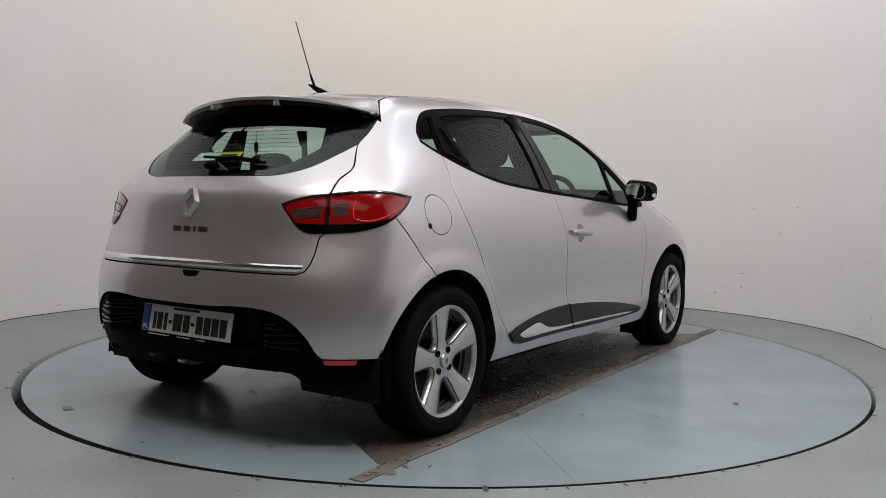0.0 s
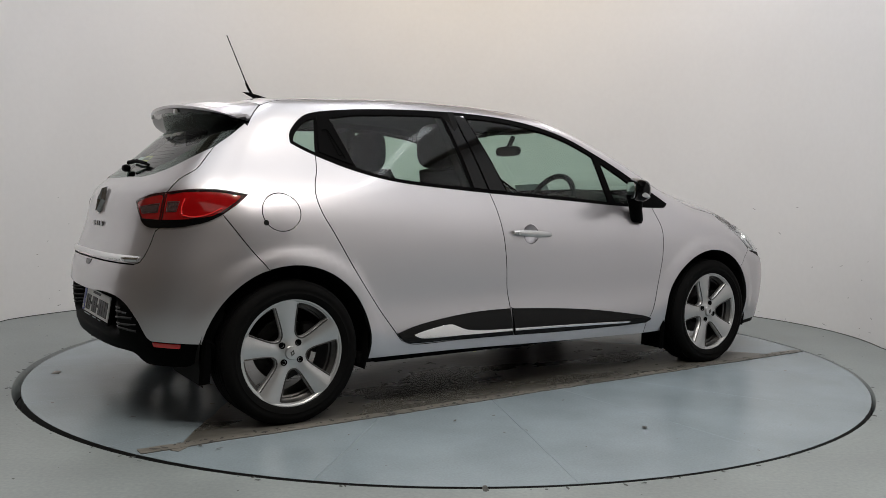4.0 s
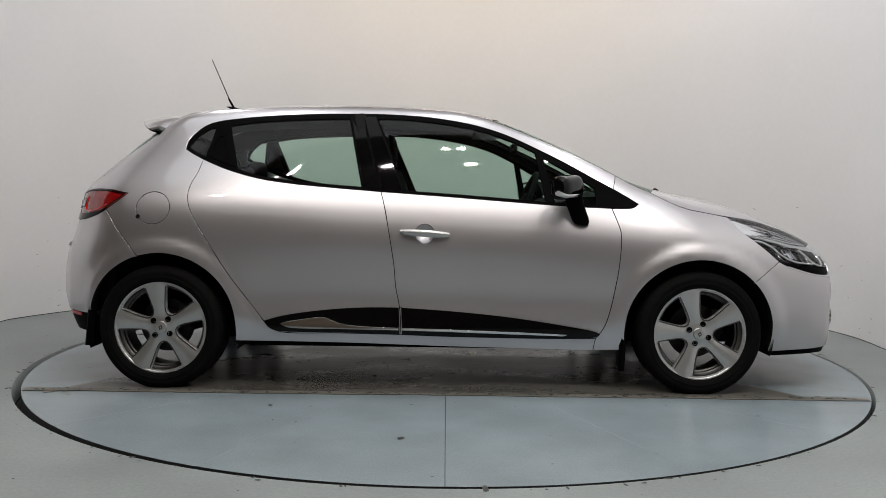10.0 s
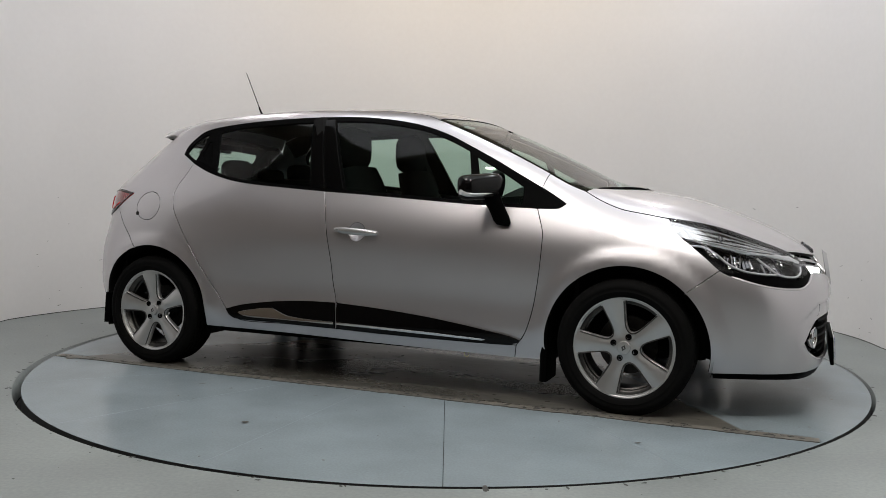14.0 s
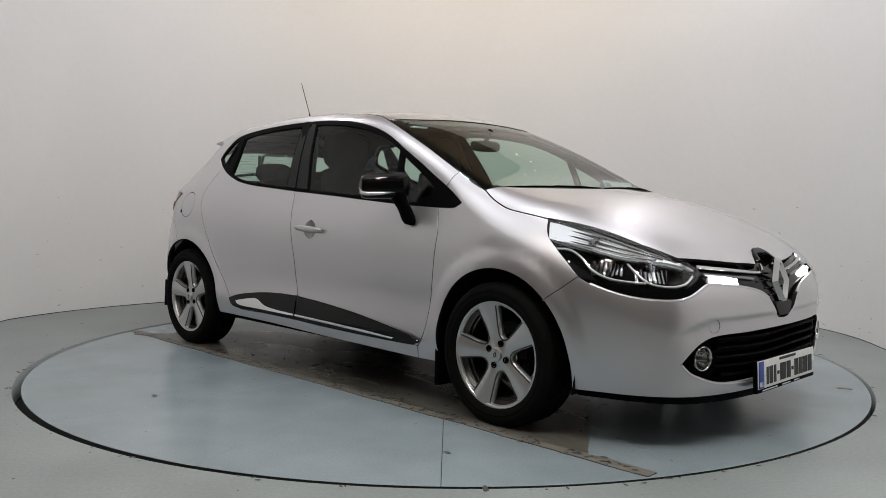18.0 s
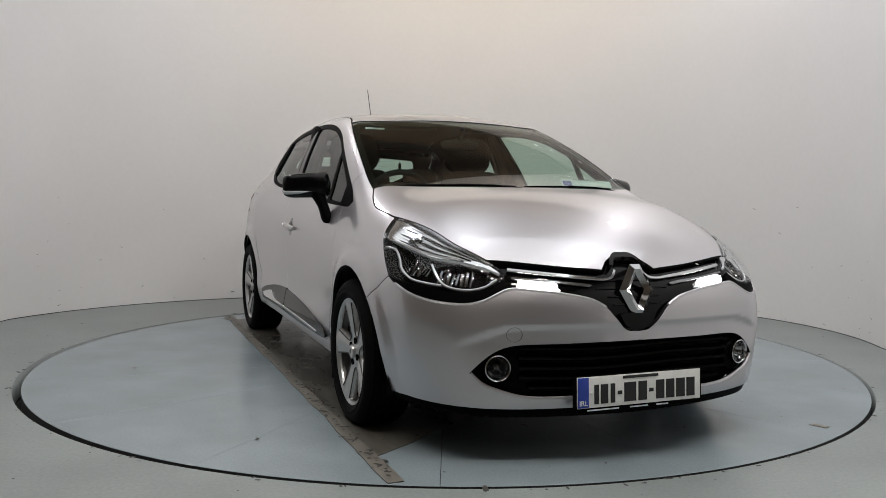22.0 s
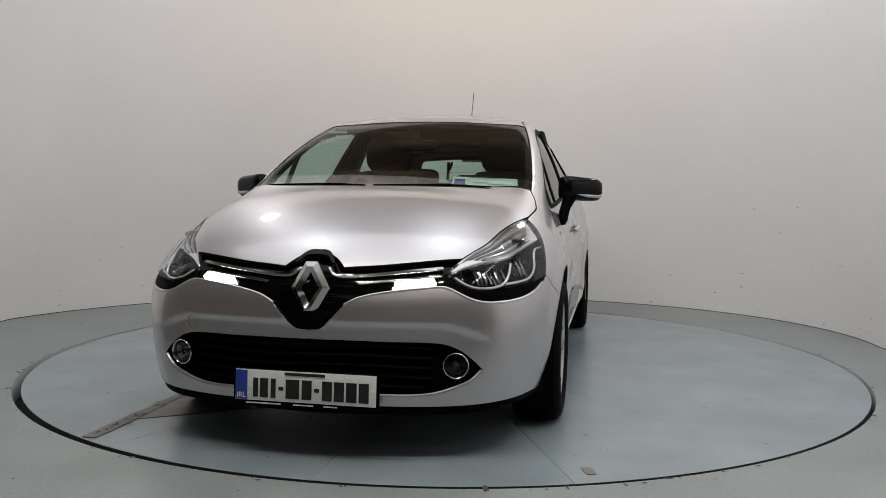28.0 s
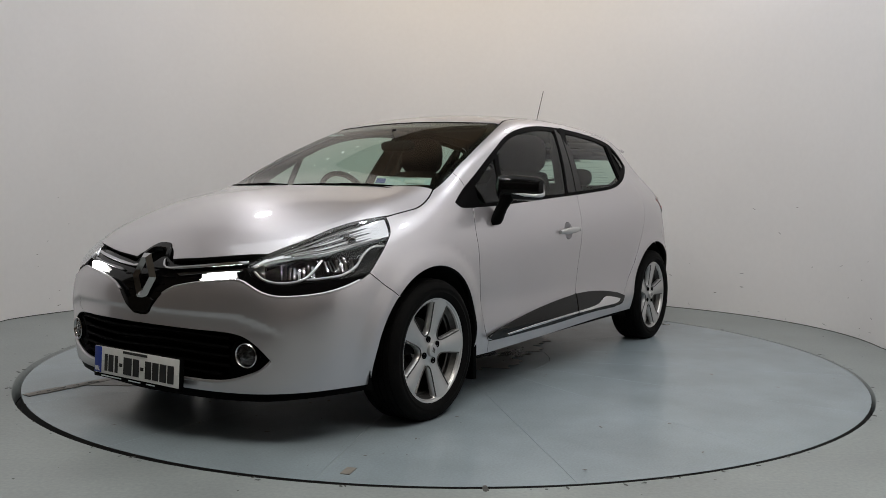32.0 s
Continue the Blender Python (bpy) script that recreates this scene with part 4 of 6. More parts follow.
chrome_front = outline([(-0.134, 0.305), (0.106, 0.300), (0.379, 0.293), (0.655, 0.282)], [(0.655, 0.282), (0.640, 0.277)], [(0.640, 0.277), (0.379, 0.284), (0.107, 0.291), (-0.134, 0.296)], [(-0.134, 0.296), (-0.134, 0.305)])


def swell(x, z):
    return 0.012 * np.clip((0.415 - z) / 0.12, 0, 1)


for doors_, rim, strip in ((rear_doors, rear_trim, chrome_rear), (front_doors, front_trim, chrome_front)):
    g = sheet("side", rim, off=0.004, fold=0.012, bulge=swell, step=0.022)
    c = sheet("side", strip, off=0.009, fold=0.006, bulge=swell, gap=0.0, step=0.02)
    for k in (0, 1):
        w = (lambda q: q) if k == 0 else mirrored
        part("door_trim", w(g), GLOSS_BLACK, doors_[k], "black plastic lower door trim")
        part("trim_strip", w(c), CHROME, doors_[k], "chrome strip on the door trim")

bowl = sheet("side", circle(*BOWL), off=-0.001, fold=0, gap=0.0, step=0.01, bulge=lambda x, z: -0.020 * np.clip(1 - ((x - BOWL[0]) ** 2 + (z - BOWL[1]) ** 2) / BOWL[2] ** 2, 0, 1))
bowl = (bowl[0], bowl[1], None)
rings = []
for t in np.linspace(0, 1, 15):
    x, z = -0.148 + 0.236 * t, 0.768 - 0.013 * t
    p, nn = lift("side", np.array([x]), np.array([z]))
    h = 0.017 * max(math.sin(math.pi * (0.06 + 0.88 * t)), 0.0) ** 0.35
    out_y = p[0][1] + 0.008 + 0.016 * math.sin(math.pi * t) ** 0.6
    rings.append([(x, out_y + 0.011 * math.cos(a), z + h * math.sin(a)) for a in np.linspace(0, 2 * np.pi, 14, endpoint=False)])
grip = loft(rings)
for k in (0, 1):
    w = (lambda q: q) if k == 0 else mirrored
    part("handle_bowl", w(bowl), PAINT, front_doors[k])
    part("door_handle", w(grip), ALLOY, front_doors[k], "silver door handle")
    part("lock_cap", w(moved(lathe([(0.0, 0.004), (0.008, 0.004), (0.009, 0.0)], 16, "y"), Matrix.Translation((-0.125, rings[2][0][1] - 0.002, 0.766)))), ALLOY, front_doors[k])

# ---- door mirrors ----
MIR = Matrix.Translation((0.634, 0.872, 0.983)) @ Matrix.Rotation(radians(33), 4, "Z") @ Matrix.Rotation(radians(-3), 4, "X")


def mirror_shell(lo, hi):
    rings = []
    for t in np.linspace(-1, 1, 19):
        w = max(1 - abs(t) ** 7.0, 0.0) ** 0.36
        d = max(1 - abs(t) ** 5.0, 0.0) ** 0.40
        ring = []
        for a in np.linspace(0, 2 * np.pi, 28, endpoint=False):
            c, q = math.cos(a), math.sin(a)
            x = math.copysign(abs(c) ** 0.75, c)
            z = math.copysign(abs(q) ** 0.75, q)
            ring.append(((0.055 if x > 0 else 0.032) * x * max(d, 0.06), 0.120 * t, (hi if z > 0 else lo) * z * max(w, 0.06) * (1 - 0.10 * (t + 1) / 2)))
        rings.append(ring)
    return moved(loft(rings), MIR)


housing = mirror_shell(0.062, 0.064)
arm_rings = []
for t, (c, rx, ry) in zip(np.linspace(0, 1, 7), (((0.660, 0.832, 0.955), 0.052, 0.040), ((0.672, 0.824, 0.930), 0.046, 0.034), ((0.686, 0.814, 0.905), 0.041, 0.029), ((0.698, 0.805, 0.880), 0.039, 0.026), ((0.710, 0.799, 0.852), 0.039, 0.026), ((0.718, 0.796, 0.826), 0.037, 0.025), ((0.722, 0.794, 0.809), 0.027, 0.019))):
    arm_rings.append([(c[0] + 1.12 * rx * math.cos(a), c[1] + ry * math.sin(a), c[2] - 0.004 * math.cos(a)) for a in np.linspace(0, 2 * np.pi, 18, endpoint=False)])
arm = loft(arm_rings)
rings = []
for t in np.linspace(-0.35, 0.96, 14):
    w = max(1 - abs(t) ** 7.0, 0.0) ** 0.36
    d = max(1 - abs(t) ** 5.0, 0.0) ** 0.40
    ring = []
    hgt = 0.012 * min(1, (t + 0.36) / 0.5)
    for a in np.linspace(0, 2 * np.pi, 10, endpoint=False):
        base = -0.030 * w + 0.0
        xx = 0.0555 * max(d, 0.06) * (max(1 - (abs(base) / (0.056 * max(w, 0.06) + 1e-6)) ** 2.6, 0.02)) ** 0.375
        ring.append((xx - 0.012 + 0.015 * math.cos(a), 0.122 * t, base + hgt * math.sin(a)))
    rings.append(ring)
blinker = moved(loft(rings), MIR)
glass_rim = np.array([(0.088 * math.copysign(abs(math.cos(a)) ** 0.6, math.cos(a)), 0.042 * math.copysign(abs(math.sin(a)) ** 0.6, math.sin(a))) for a in np.linspace(0, 2 * np.pi, 40, endpoint=False)])
mirror_face = plate(glass_rim, lambda a, b: 0.0 * a, fold=0.004)
mirror_face = moved(mirror_face, MIR @ Matrix.Translation((-0.0335, 0, 0)) @ Matrix.Rotation(radians(90), 4, "Z"))
for k in (0, 1):
    w = (lambda q: q) if k == 0 else mirrored
    m = part("door_mirror", w(housing), GLOSS_BLACK, car, "gloss black door mirror")
    part("mirror_arm", w(arm), TRIM_BLACK, m, "black mirror foot")
    part("indicator", w(blinker), LIGHT_GUIDE, m, "clear side indicator")
    part("mirror_glass", w(mirror_face), CHROME, m, "mirror glass")

# ---- wheels ----
def wheel_geo(first):
    """Rim face with five broad spokes, barrel, tyre, cap, nuts and brake disc, facing +y round the origin."""
    holes = []
    for k in range(5):
        c = radians(first + 72 * k)
        half = [(0.072, 0.0), (0.0755, 8.0), (0.086, 14.5), (0.105, 18.0), (0.135, 19.8), (0.165, 20.6), (0.198, 21.2)]
        pol = [(r, -d) for r, d in half[::-1]] + half[1:]
        u = smooth_line([(r * math.cos(c + radians(d)), r * math.sin(c + radians(d))) for r, d in pol], 0.008)
        top = [(0.2075 * math.cos(c + radians(d)), 0.2075 * math.sin(c + radians(d))) for d in np.linspace(20.8, -20.8, 12)]
        holes.append(np.concatenate([u, top]))

    def face(a, b):
        r = np.hypot(a, b)
        s = np.zeros_like(r)
        ang = np.arctan2(b, a)
        for k in range(5):
            c = radians(first + 36 + 72 * k)
            d = np.abs((ang - c + np.pi) % (2 * np.pi) - np.pi) * r
            s = np.maximum(s, np.clip(1 - (d / np.maximum(0.012 + 0.16 * r, 0.01)) ** 2, 0, 1))
        return 0.070 + 0.012 * np.exp(-(r / 0.05) ** 2) + 0.020 * np.clip((r - 0.05) / 0.17, 0, 1) ** 1.2 - 0.006 + 0.007 * s * np.clip((r - 0.04) / 0.05, 0, 1)
    rim = plate(circle(0, 0, 0.2150, 90), face, holes, step=0.014, fold=0.028)
    beads = []
    for h in holes:
        ring = h[(np.hypot(h[:, 0], h[:, 1]) < 0.203)]
        c = ring.mean(0)
        ring = c + (ring - c) * 1.06
        hh = face(ring[:, 0], ring[:, 1])
        beads.append(tube([(q[0], d + 0.0010, q[1]) for q, d in zip(ring, hh)], 0.0032, 6))
    barrel = lathe([(0.196, -0.10), (0.186, -0.02), (0.186, 0.030), (0.192, 0.034), (0.194, 0.048), (0.2005, 0.052), (0.2075, 0.070)], 64)
    lipring = lathe([(0.2075, 0.070), (0.2100, 0.082), (0.2135, 0.0865), (0.2175, 0.0890), (0.2205, 0.089), (0.2215, 0.083), (0.218, 0.074), (0.205, 0.06)], 72)
    half = [(0.2170, 0.084), (0.2215, 0.0905), (0.2265, 0.0945), (0.2340, 0.0990), (0.2430, 0.1020), (0.2460, 0.1035), (0.2480, 0.1025), (0.2600, 0.1025), (0.2620, 0.1035), (0.2720, 0.1015), (0.2810, 0.0970), (0.2885, 0.0905), (0.2940, 0.0830), (0.2975, 0.074)]
    tread = []
    for y0, y1 in ((0.070, 0.048), (0.042, 0.016), (0.010, -0.010), (-0.016, -0.042), (-0.048, -0.070)):
        tread += [(0.2925, y0 + 0.001), (0.2995, y0), (0.2995, y1), (0.2925, y1 - 0.001)]
    tyre = lathe(half + tread + [(r, -h) for r, h in half[::-1]], 120)
    squash = np.array(tyre[0])
    squash[:, 2] = np.maximum(squash[:, 2], 0.0008 - HUB_Z - 0.0025)  # the flat where the tyre bears on the turntable
    tyre = (squash, tyre[1], tyre[2])
    cap = lathe([(0.0, 0.0865), (0.018, 0.0863), (0.0265, 0.0845), (0.0285, 0.081), (0.029, 0.070)], 32)
    disc = lathe([(0.05, -0.008), (0.055, 0.004), (0.075, 0.006), (0.078, -0.014), (0.129, -0.014), (0.131, -0.020), (0.129, -0.034)], 48)
    return rim, lipring, tyre, cap, disc, barrel, joined(*beads)


BAY = 0.750
for cx, first, nut_turn in ((AXLE, 69, 0), (-AXLE, 61, -10)):
    rim, lipring, tyre, cap, disc, barrel, beads = wheel_geo(first)
    at = Matrix.Translation((cx, BAY, HUB_Z + 0.0025))
    nuts = [moved(lathe([(0.0, 0.0805), (0.006, 0.081), (0.0075, 0.0785), (0.0105, 0.0828), (0.0135, 0.0832), (0.0138, 0.07)], 14), at @ Matrix.Translation((0.050 * math.cos(a), -0.0095, 0.050 * math.sin(a)))) for a in (radians(first + nut_turn + 90 * q) for q in range(4))]
    dia = [(0.0, 0.013), (0.0095, 0.0), (0.0, -0.013), (-0.0095, 0.0)]
    dia2 = [(0.0, 0.007), (0.0045, 0.0), (0.0, -0.007), (-0.0045, 0.0)]
    mark = moved(plate(np.array(dia), lambda a, b: 0 * a + 0.0878, [np.array(dia2)], step=0.01, fold=0.002), at @ Matrix.Rotation(radians(18), 4, "Y"))
    for k in (0, 1):
        w = (lambda q: q) if k == 0 else mirrored
        wheel = part("wheel", w(moved(rim, at)), ALLOY, car, "silver five-spoke alloy wheel")
        part("rim", w(moved(lipring, at)), ALLOY, wheel)
        # beads in darker steel: the shading of the spoke edges is in the colour
        part("spoke_edge", w(moved(beads, at)), STEEL, wheel, "raised spoke edges, darkened to draw their shading")
        part("barrel", w(moved(barrel, at)), STEEL, wheel, "dull grey wheel barrel")
        part("tyre", w(moved(tyre, at)), RUBBER, wheel, "black rubber tyre")
        part("hub_cap", w(moved(cap, at)), ALLOY, wheel)
        part("cap_badge", w(mark), STEEL, wheel)
        for q in nuts:
            part("wheel_nut", w(q), TRIM_BLACK, wheel)
        part("brake_disc", w(moved(disc, at)), DARK_STEEL, wheel, "worn steel brake disc")
        part("brake_caliper", w(moved(box((0.100, 0.0, 0.05), (0.06, 0.07, 0.12), 0.012), at)), MATT_BLACK, wheel)
    # liner, flap
    a0 = np.linspace(radians(-17), radians(197), 40)
    rr = 0.372
    lv = [(cx + rr * math.cos(a), y, HUB_Z + rr * math.sin(a)) for y in (0.40, 0.795) for a in a0]
    lf = [(i, i + 1, 40 + i + 1, 40 + i) for i in range(39)]
    back = len(lv)
    lv.append((cx, 0.40, HUB_Z))
    lf += [(i + 1, i, back) for i in range(39)]
    if cx < 0:
        shape = ((0.37, -1.656, -1.628), (0.28, -1.664, -1.622), (0.200, -1.672, -1.630))
    else:
        shape = ((0.40, 0.925, 0.948), (0.25, 0.914, 0.946), (0.105, 0.912, 0.942))
    flap_geo = loft([[(xa, 0.806, z), (xa + 0.010, 0.818, z), (xb, 0.812, z), (xb + 0.004, 0.795, z), (xb + 0.004, 0.650, z), (xb - 0.008, 0.650, z), (xb - 0.008, 0.790, z)] for z, xa, xb in shape])
    for k in (0, 1):
        w = (lambda q: q) if k == 0 else mirrored
        part("arch_liner", w((np.array(lv), lf, None)), MATT_BLACK, car)
        part("mud_flap", w(flap_geo), TRIM_BLACK, car, "black mud flap")

# a raised black disc drawn for the small notch beside the fuel flap
part("flap_notch", mirrored(sheet("side", circle(-1.402, 0.826, 0.013, 16), off=0.002, fold=0.003, step=0.02)), MATT_BLACK, right_side)
# ---- dark inner body behind the gaps, floor pan ----
inner_side = outline([(-1.78, 0.30), (-1.76, 0.90)], [(-1.76, 0.90), (-1.45, 1.0), (-1.15, 1.05)], [(-1.15, 1.05), (-0.86, 0.99), (-0.246, 0.935), (0.647, 0.878), (0.9, 0.88)], [(0.9, 0.88), (1.2, 0.86), (1.5, 0.76)], [(1.5, 0.76), (1.78, 0.60), (1.80, 0.24)], [(1.80, 0.24), (1.72, 0.24)], arc(AXLE, HUB_Z, 0.395, -5, 185, 24), [(AXLE - 0.395, 0.21), (-AXLE + 0.39, 0.235)], arc(-AXLE, HUB_Z, 0.395, -5, 185, 24), [(-1.69, 0.26), (-1.78, 0.30)])
both("inner_side", sheet("side", inner_side, off=-0.024, step=0.07, fold=0), MATT_BLACK, car)
inner_nose = whole(outline([(0.0, 0.70), (0.5, 0.69), (0.62, 0.70), (0.8, 0.745), (1.0, 0.78), (1.1, 0.75)], [(1.1, 0.75), (1.02, 0.17)], [(1.02, 0.17), (0.0, 0.16)]))
part("inner_nose", sheet("front", inner_nose, off=-0.085, step=0.06, fold=0), MATT_BLACK, car)
inner_tail = whole(outline([(0.0, 1.0), (0.45, 1.0), (0.7, 1.06), (0.78, 1.1)], [(0.78, 1.1), (1.0, 0.95), (0.95, 0.30)], [(0.95, 0.30), (0.0, 0.30)]))
part("inner_tail", sheet("rear", inner_tail, off=-0.085, step=0.06, fold=0), MATT_BLACK, car)
inner_hood = flip_b(outline([(1.20, 0.0), (1.14, 0.40), (1.05, 0.66)], [(1.05, 0.66), (1.3, 0.70), (1.7, 0.62), (1.93, 0.52)], [(1.93, 0.52), (2.0, 0.25), (2.02, 0.0)]))
part("inner_bonnet", sheet("top", inner_hood, off=-0.03, step=0.08, fold=0), MATT_BLACK, car)
pillar_lining = outline([(q[0], q[1] + 0.002) for q in DLO_TOP[2:16]][::-1], [DLO_TOP[2], (-1.30, 1.20)], [(-1.30, 1.20), (-1.33, 1.31)], on_side("top", ROOF_SEAM[:-1][::-1]), cut)
both("pillar_lining", sheet("side", pillar_lining, off=-0.022, step=0.06, fold=0), DASH, car)
part("roof_lining", sheet("top", flip_b(outline([(q[0] - 0.02, q[1]) for q in SCREEN_TOP], ROOF_SEAM, ROOF_REAR)), off=-0.03, step=0.08, fold=0), LINING, car, "grey roof lining")
part("floor_pan", joined(box((0.0, 0, 0.225), (1.90, 1.50, 0.05), 0.01), box((1.45, 0, 0.22), (1.0, 0.72, 0.06), 0.01), box((-1.35, 0, 0.30), (0.85, 0.78, 0.06), 0.01), box((-1.72, -0.10, 0.29), (0.10, 0.26, 0.05), 0.01)), MATT_BLACK, car, "black underbody")
part("exhaust", tube([(-1.0, 0.3, 0.22), (-1.45, 0.32, 0.25), (-1.78, 0.34, 0.275)], 0.028, 12), STEEL, car)
part("rear_axle", joined(tube([(-AXLE, -0.66, 0.26), (-AXLE + 0.12, -0.3, 0.27), (-AXLE + 0.12, 0.3, 0.27), (-AXLE, 0.66, 0.26)], 0.035, 10)), MATT_BLACK, car)
part("front_axle", joined(tube([(AXLE, -0.66, 0.26), (AXLE, 0.66, 0.26)], 0.03, 10), box((1.35, 0, 0.24), (0.5, 0.8, 0.12), 0.03)), MATT_BLACK, car)
for sx in (-1, 1):
    part("sill_underside", box((0.0, sx * 0.745, 0.214), (1.76, 0.06, 0.024), 0.008), TRIM_BLACK, car)

# ---- screens: black edges ----
edge_in = flip_b(outline([(0.445, 0.0), (0.435, 0.25), (0.405, 0.44), (0.375, 0.525)], [(0.375, 0.525), (0.50, 0.570), (0.749, 0.610), (0.95, 0.634), (1.045, 0.643)], [(1.045, 0.643), (1.13, 0.45), (1.19, 0.2), (1.21, 0.0)]))
part("screen_edge", sheet("top", screen, [edge_in], off=-0.0075, gap=0.001, fold=0), GLOSS_BLACK, windscreen, "black edge of the windscreen")
rear_in = whole(outline([(0.0, 1.040), (0.30, 1.040), (0.43, 1.045)], [(0.43, 1.045), (0.52, 1.075), (0.62, 1.115), (0.69, 1.165), (0.70, 1.20), (0.69, 1.21)], [(0.69, 1.21), (0.4, 1.222), (0.0, 1.225)]))
part("rear_screen_edge", sheet("rear", rear_win, [rear_in], off=-0.0065, gap=0.001, fold=0, step=0.025), GLOSS_BLACK, rear_screen, "black edge of the rear window")
for k in range(9):
    z = 1.06 + 0.018 * k
    aa = np.linspace(-0.5, 0.5, 15)
    p, nn = lift("rear", aa, np.full(15, z), -0.0075)
    part("heating_wire", tube(p, 0.0007, 4), INK, rear_screen)

# ---- spoiler ----
def trailing(y):
    return -1.592 + 0.38 * y * y + 0.35 * y ** 4, 1.336 - 0.155 * y * y - 0.24 * y ** 4


ear_line = smooth_line([(-1.302, 0.488), (-1.345, 0.528), (-1.372, 0.552), (-1.388, 0.562)], 0.01)
rings = []
for s in np.linspace(-1, 1, 41):
    w = abs(s)
    if w < 0.8:
        xf, yf = -1.302 - 0.018 * (1 - (w / 0.8) ** 2), 0.488 * w / 0.8
    else:
        xf, yf = ear_line[min(int((w - 0.8) / 0.2 * (len(ear_line) - 1)), len(ear_line) - 1)]
    xt, zt = trailing(0.556 * w)
    zf = lift("top", np.array([xf]), np.array([min(yf, 0.575)]))[0][0][2] if w < 0.97 else zt + 0.012
    sg = 1 if s >= 0 else -1
    yt = 0.556 * w
    pts = []
    for t in np.linspace(0, 1, 9):
        pts.append((xf + (xt - xf) * t, sg * (yf + (yt - yf) * t), zf + (zt - zf) * t + 0.012 * math.sin(math.pi * t) * (1 - w ** 4)))
    k = 1 - 0.75 * w ** 4
    pts += [(xt + 0.002, sg * yt, zt - 0.010 * k), (xt + 0.012, sg * yt, zt - 0.022 * k), (xt + 0.05 * k, sg * yt, zt - 0.034 * k), (xf - 0.03 * k, sg * yf, zf - 0.05 * k), (xf, sg * yf, zf - 0.025 * k)]
    rings.append(pts)
spoiler = part("roof_spoiler", loft(rings), PAINT, tailgate, "silver roof spoiler")
under = []
for y in np.linspace(-0.522, 0.522, 31):
    xt, zt = trailing(y)
    k = 1 - 0.7 * (abs(y) / 0.56) ** 4
    p = lift("rear", np.array([y / 0.52]), np.array([zt - 0.075 * k]), 0.0)[0][0]
    under.append([(xt + 0.004, y, zt - 0.012 * k), (xt + 0.010, y, zt - 0.030 * k), (xt + 0.058 * k, y, zt - 0.050 * k), (xt + 0.135 * k, y, zt - 0.075 * k), (xt + 0.160 * k, y, zt - 0.085 * k), (xt + 0.160 * k, y, zt - 0.05 * k), (xt + 0.06 * k, y, zt - 0.032 * k), (xt + 0.02, y, zt - 0.018 * k)])
part("spoiler_underside", loft(under), GLOSS_BLACK, tailgate, "gloss black underside of the spoiler")
bl = []
for y in np.linspace(-0.17, 0.17, 15):
    xt, zt = trailing(y)
    bl.append([(xt + 0.001, y, zt - 0.014), (xt + 0.006, y, zt - 0.033), (xt + 0.03, y, zt - 0.040), (xt + 0.03, y, zt - 0.02)])
part("brake_light", loft(bl), LAMP_DARK, tailgate, "dark red high brake light")
for s in (-1, 1):
    xt, zt = trailing(0.186)
    part("brake_light_bezel", box((xt + 0.012, s * 0.186, zt - 0.026), (0.03, 0.024, 0.020), 0.004), ALLOY, tailgate)

# ---- aerial, wipers ----
base = loft([[(-1.075 - 0.10 * t + (0.055 - 0.035 * t) * math.cos(a), (0.022 - 0.012 * t) * math.sin(a), 1.405 + 0.03 * t) for a in np.linspace(0, 2 * np.pi, 16, endpoint=False)] for t in (0, 0.4, 0.8, 1.0)])
aerial = part("aerial", base, TRIM_BLACK, car, "black roof aerial")
part("aerial_rod", tube([(-1.150, 0, 1.43), (-1.175, 0, 1.475), (-1.18, 0, 1.49), (-1.272, 0, 1.70)], [0.0065, 0.0055, 0.0026, 0.0022], 8), TRIM_BLACK, aerial, "thin black rod")


def on_top(x, y, off):
    p, _ = lift("top", np.array([x]), np.array([y]), off)
    return p[0]


for y0, y1, x0, x1 in ((-0.06, -0.58, 1.250, 1.122), (0.50, -0.02, 1.152, 1.255)):
    part("wiper", tube([on_top(x0 + (x1 - x0) * t - 0.005, y0 + (y1 - y0) * t, -0.001) for t in np.linspace(0, 1, 9)], 0.0042, 8), TRIM_BLACK, windscreen, "black wiper")
    part("wiper_arm", tube([on_top(x0 + 0.03, y0 + 0.02, -0.004), on_top(x0 + 0.01 + (x1 - x0) * 0.2, y0 + (y1 - y0) * 0.2, 0.004), on_top((x0 + x1) / 2, (y0 + y1) / 2, 0.002)], 0.0045, 8), TRIM_BLACK, windscreen)


def on_tail(a, z, off):
    p, _ = lift("rear", np.array([a]), np.array([z]), off)
    return p[0]


wq = on_tail(0.0, 1.040, 0.0)
part("rear_wiper", joined(egg((wq[0] - 0.012, 0.0, wq[2] + 0.010), (0.017, 0.040, 0.017), 2.4), tube([on_tail(-0.03, 1.052, 0.03), on_tail(-0.15, 1.060, 0.026), on_tail(-0.33, 1.056, 0.016)], [0.010, 0.009, 0.006], 8), tube([on_tail(0.16, 1.082, 0.010), on_tail(0.0, 1.074, 0.014), on_tail(-0.36, 1.054, 0.008)], 0.006, 8)), TRIM_BLACK, rear_screen, "black rear wiper")

# ---- tail lamps ----
lamp_out = outline(LAMP_TOP_OUT, LAMP_LOW_OUT, LAMP_LOW_MID, [LAMP_LOW_MID[-1], LAMP_TOP_OUT[0]], step=0.012)
lamp_in = outline(LAMP_TOP_IN, [LAMP_TOP_IN[-1], LAMP_LOW_IN[0]], LAMP_LOW_IN, step=0.012)
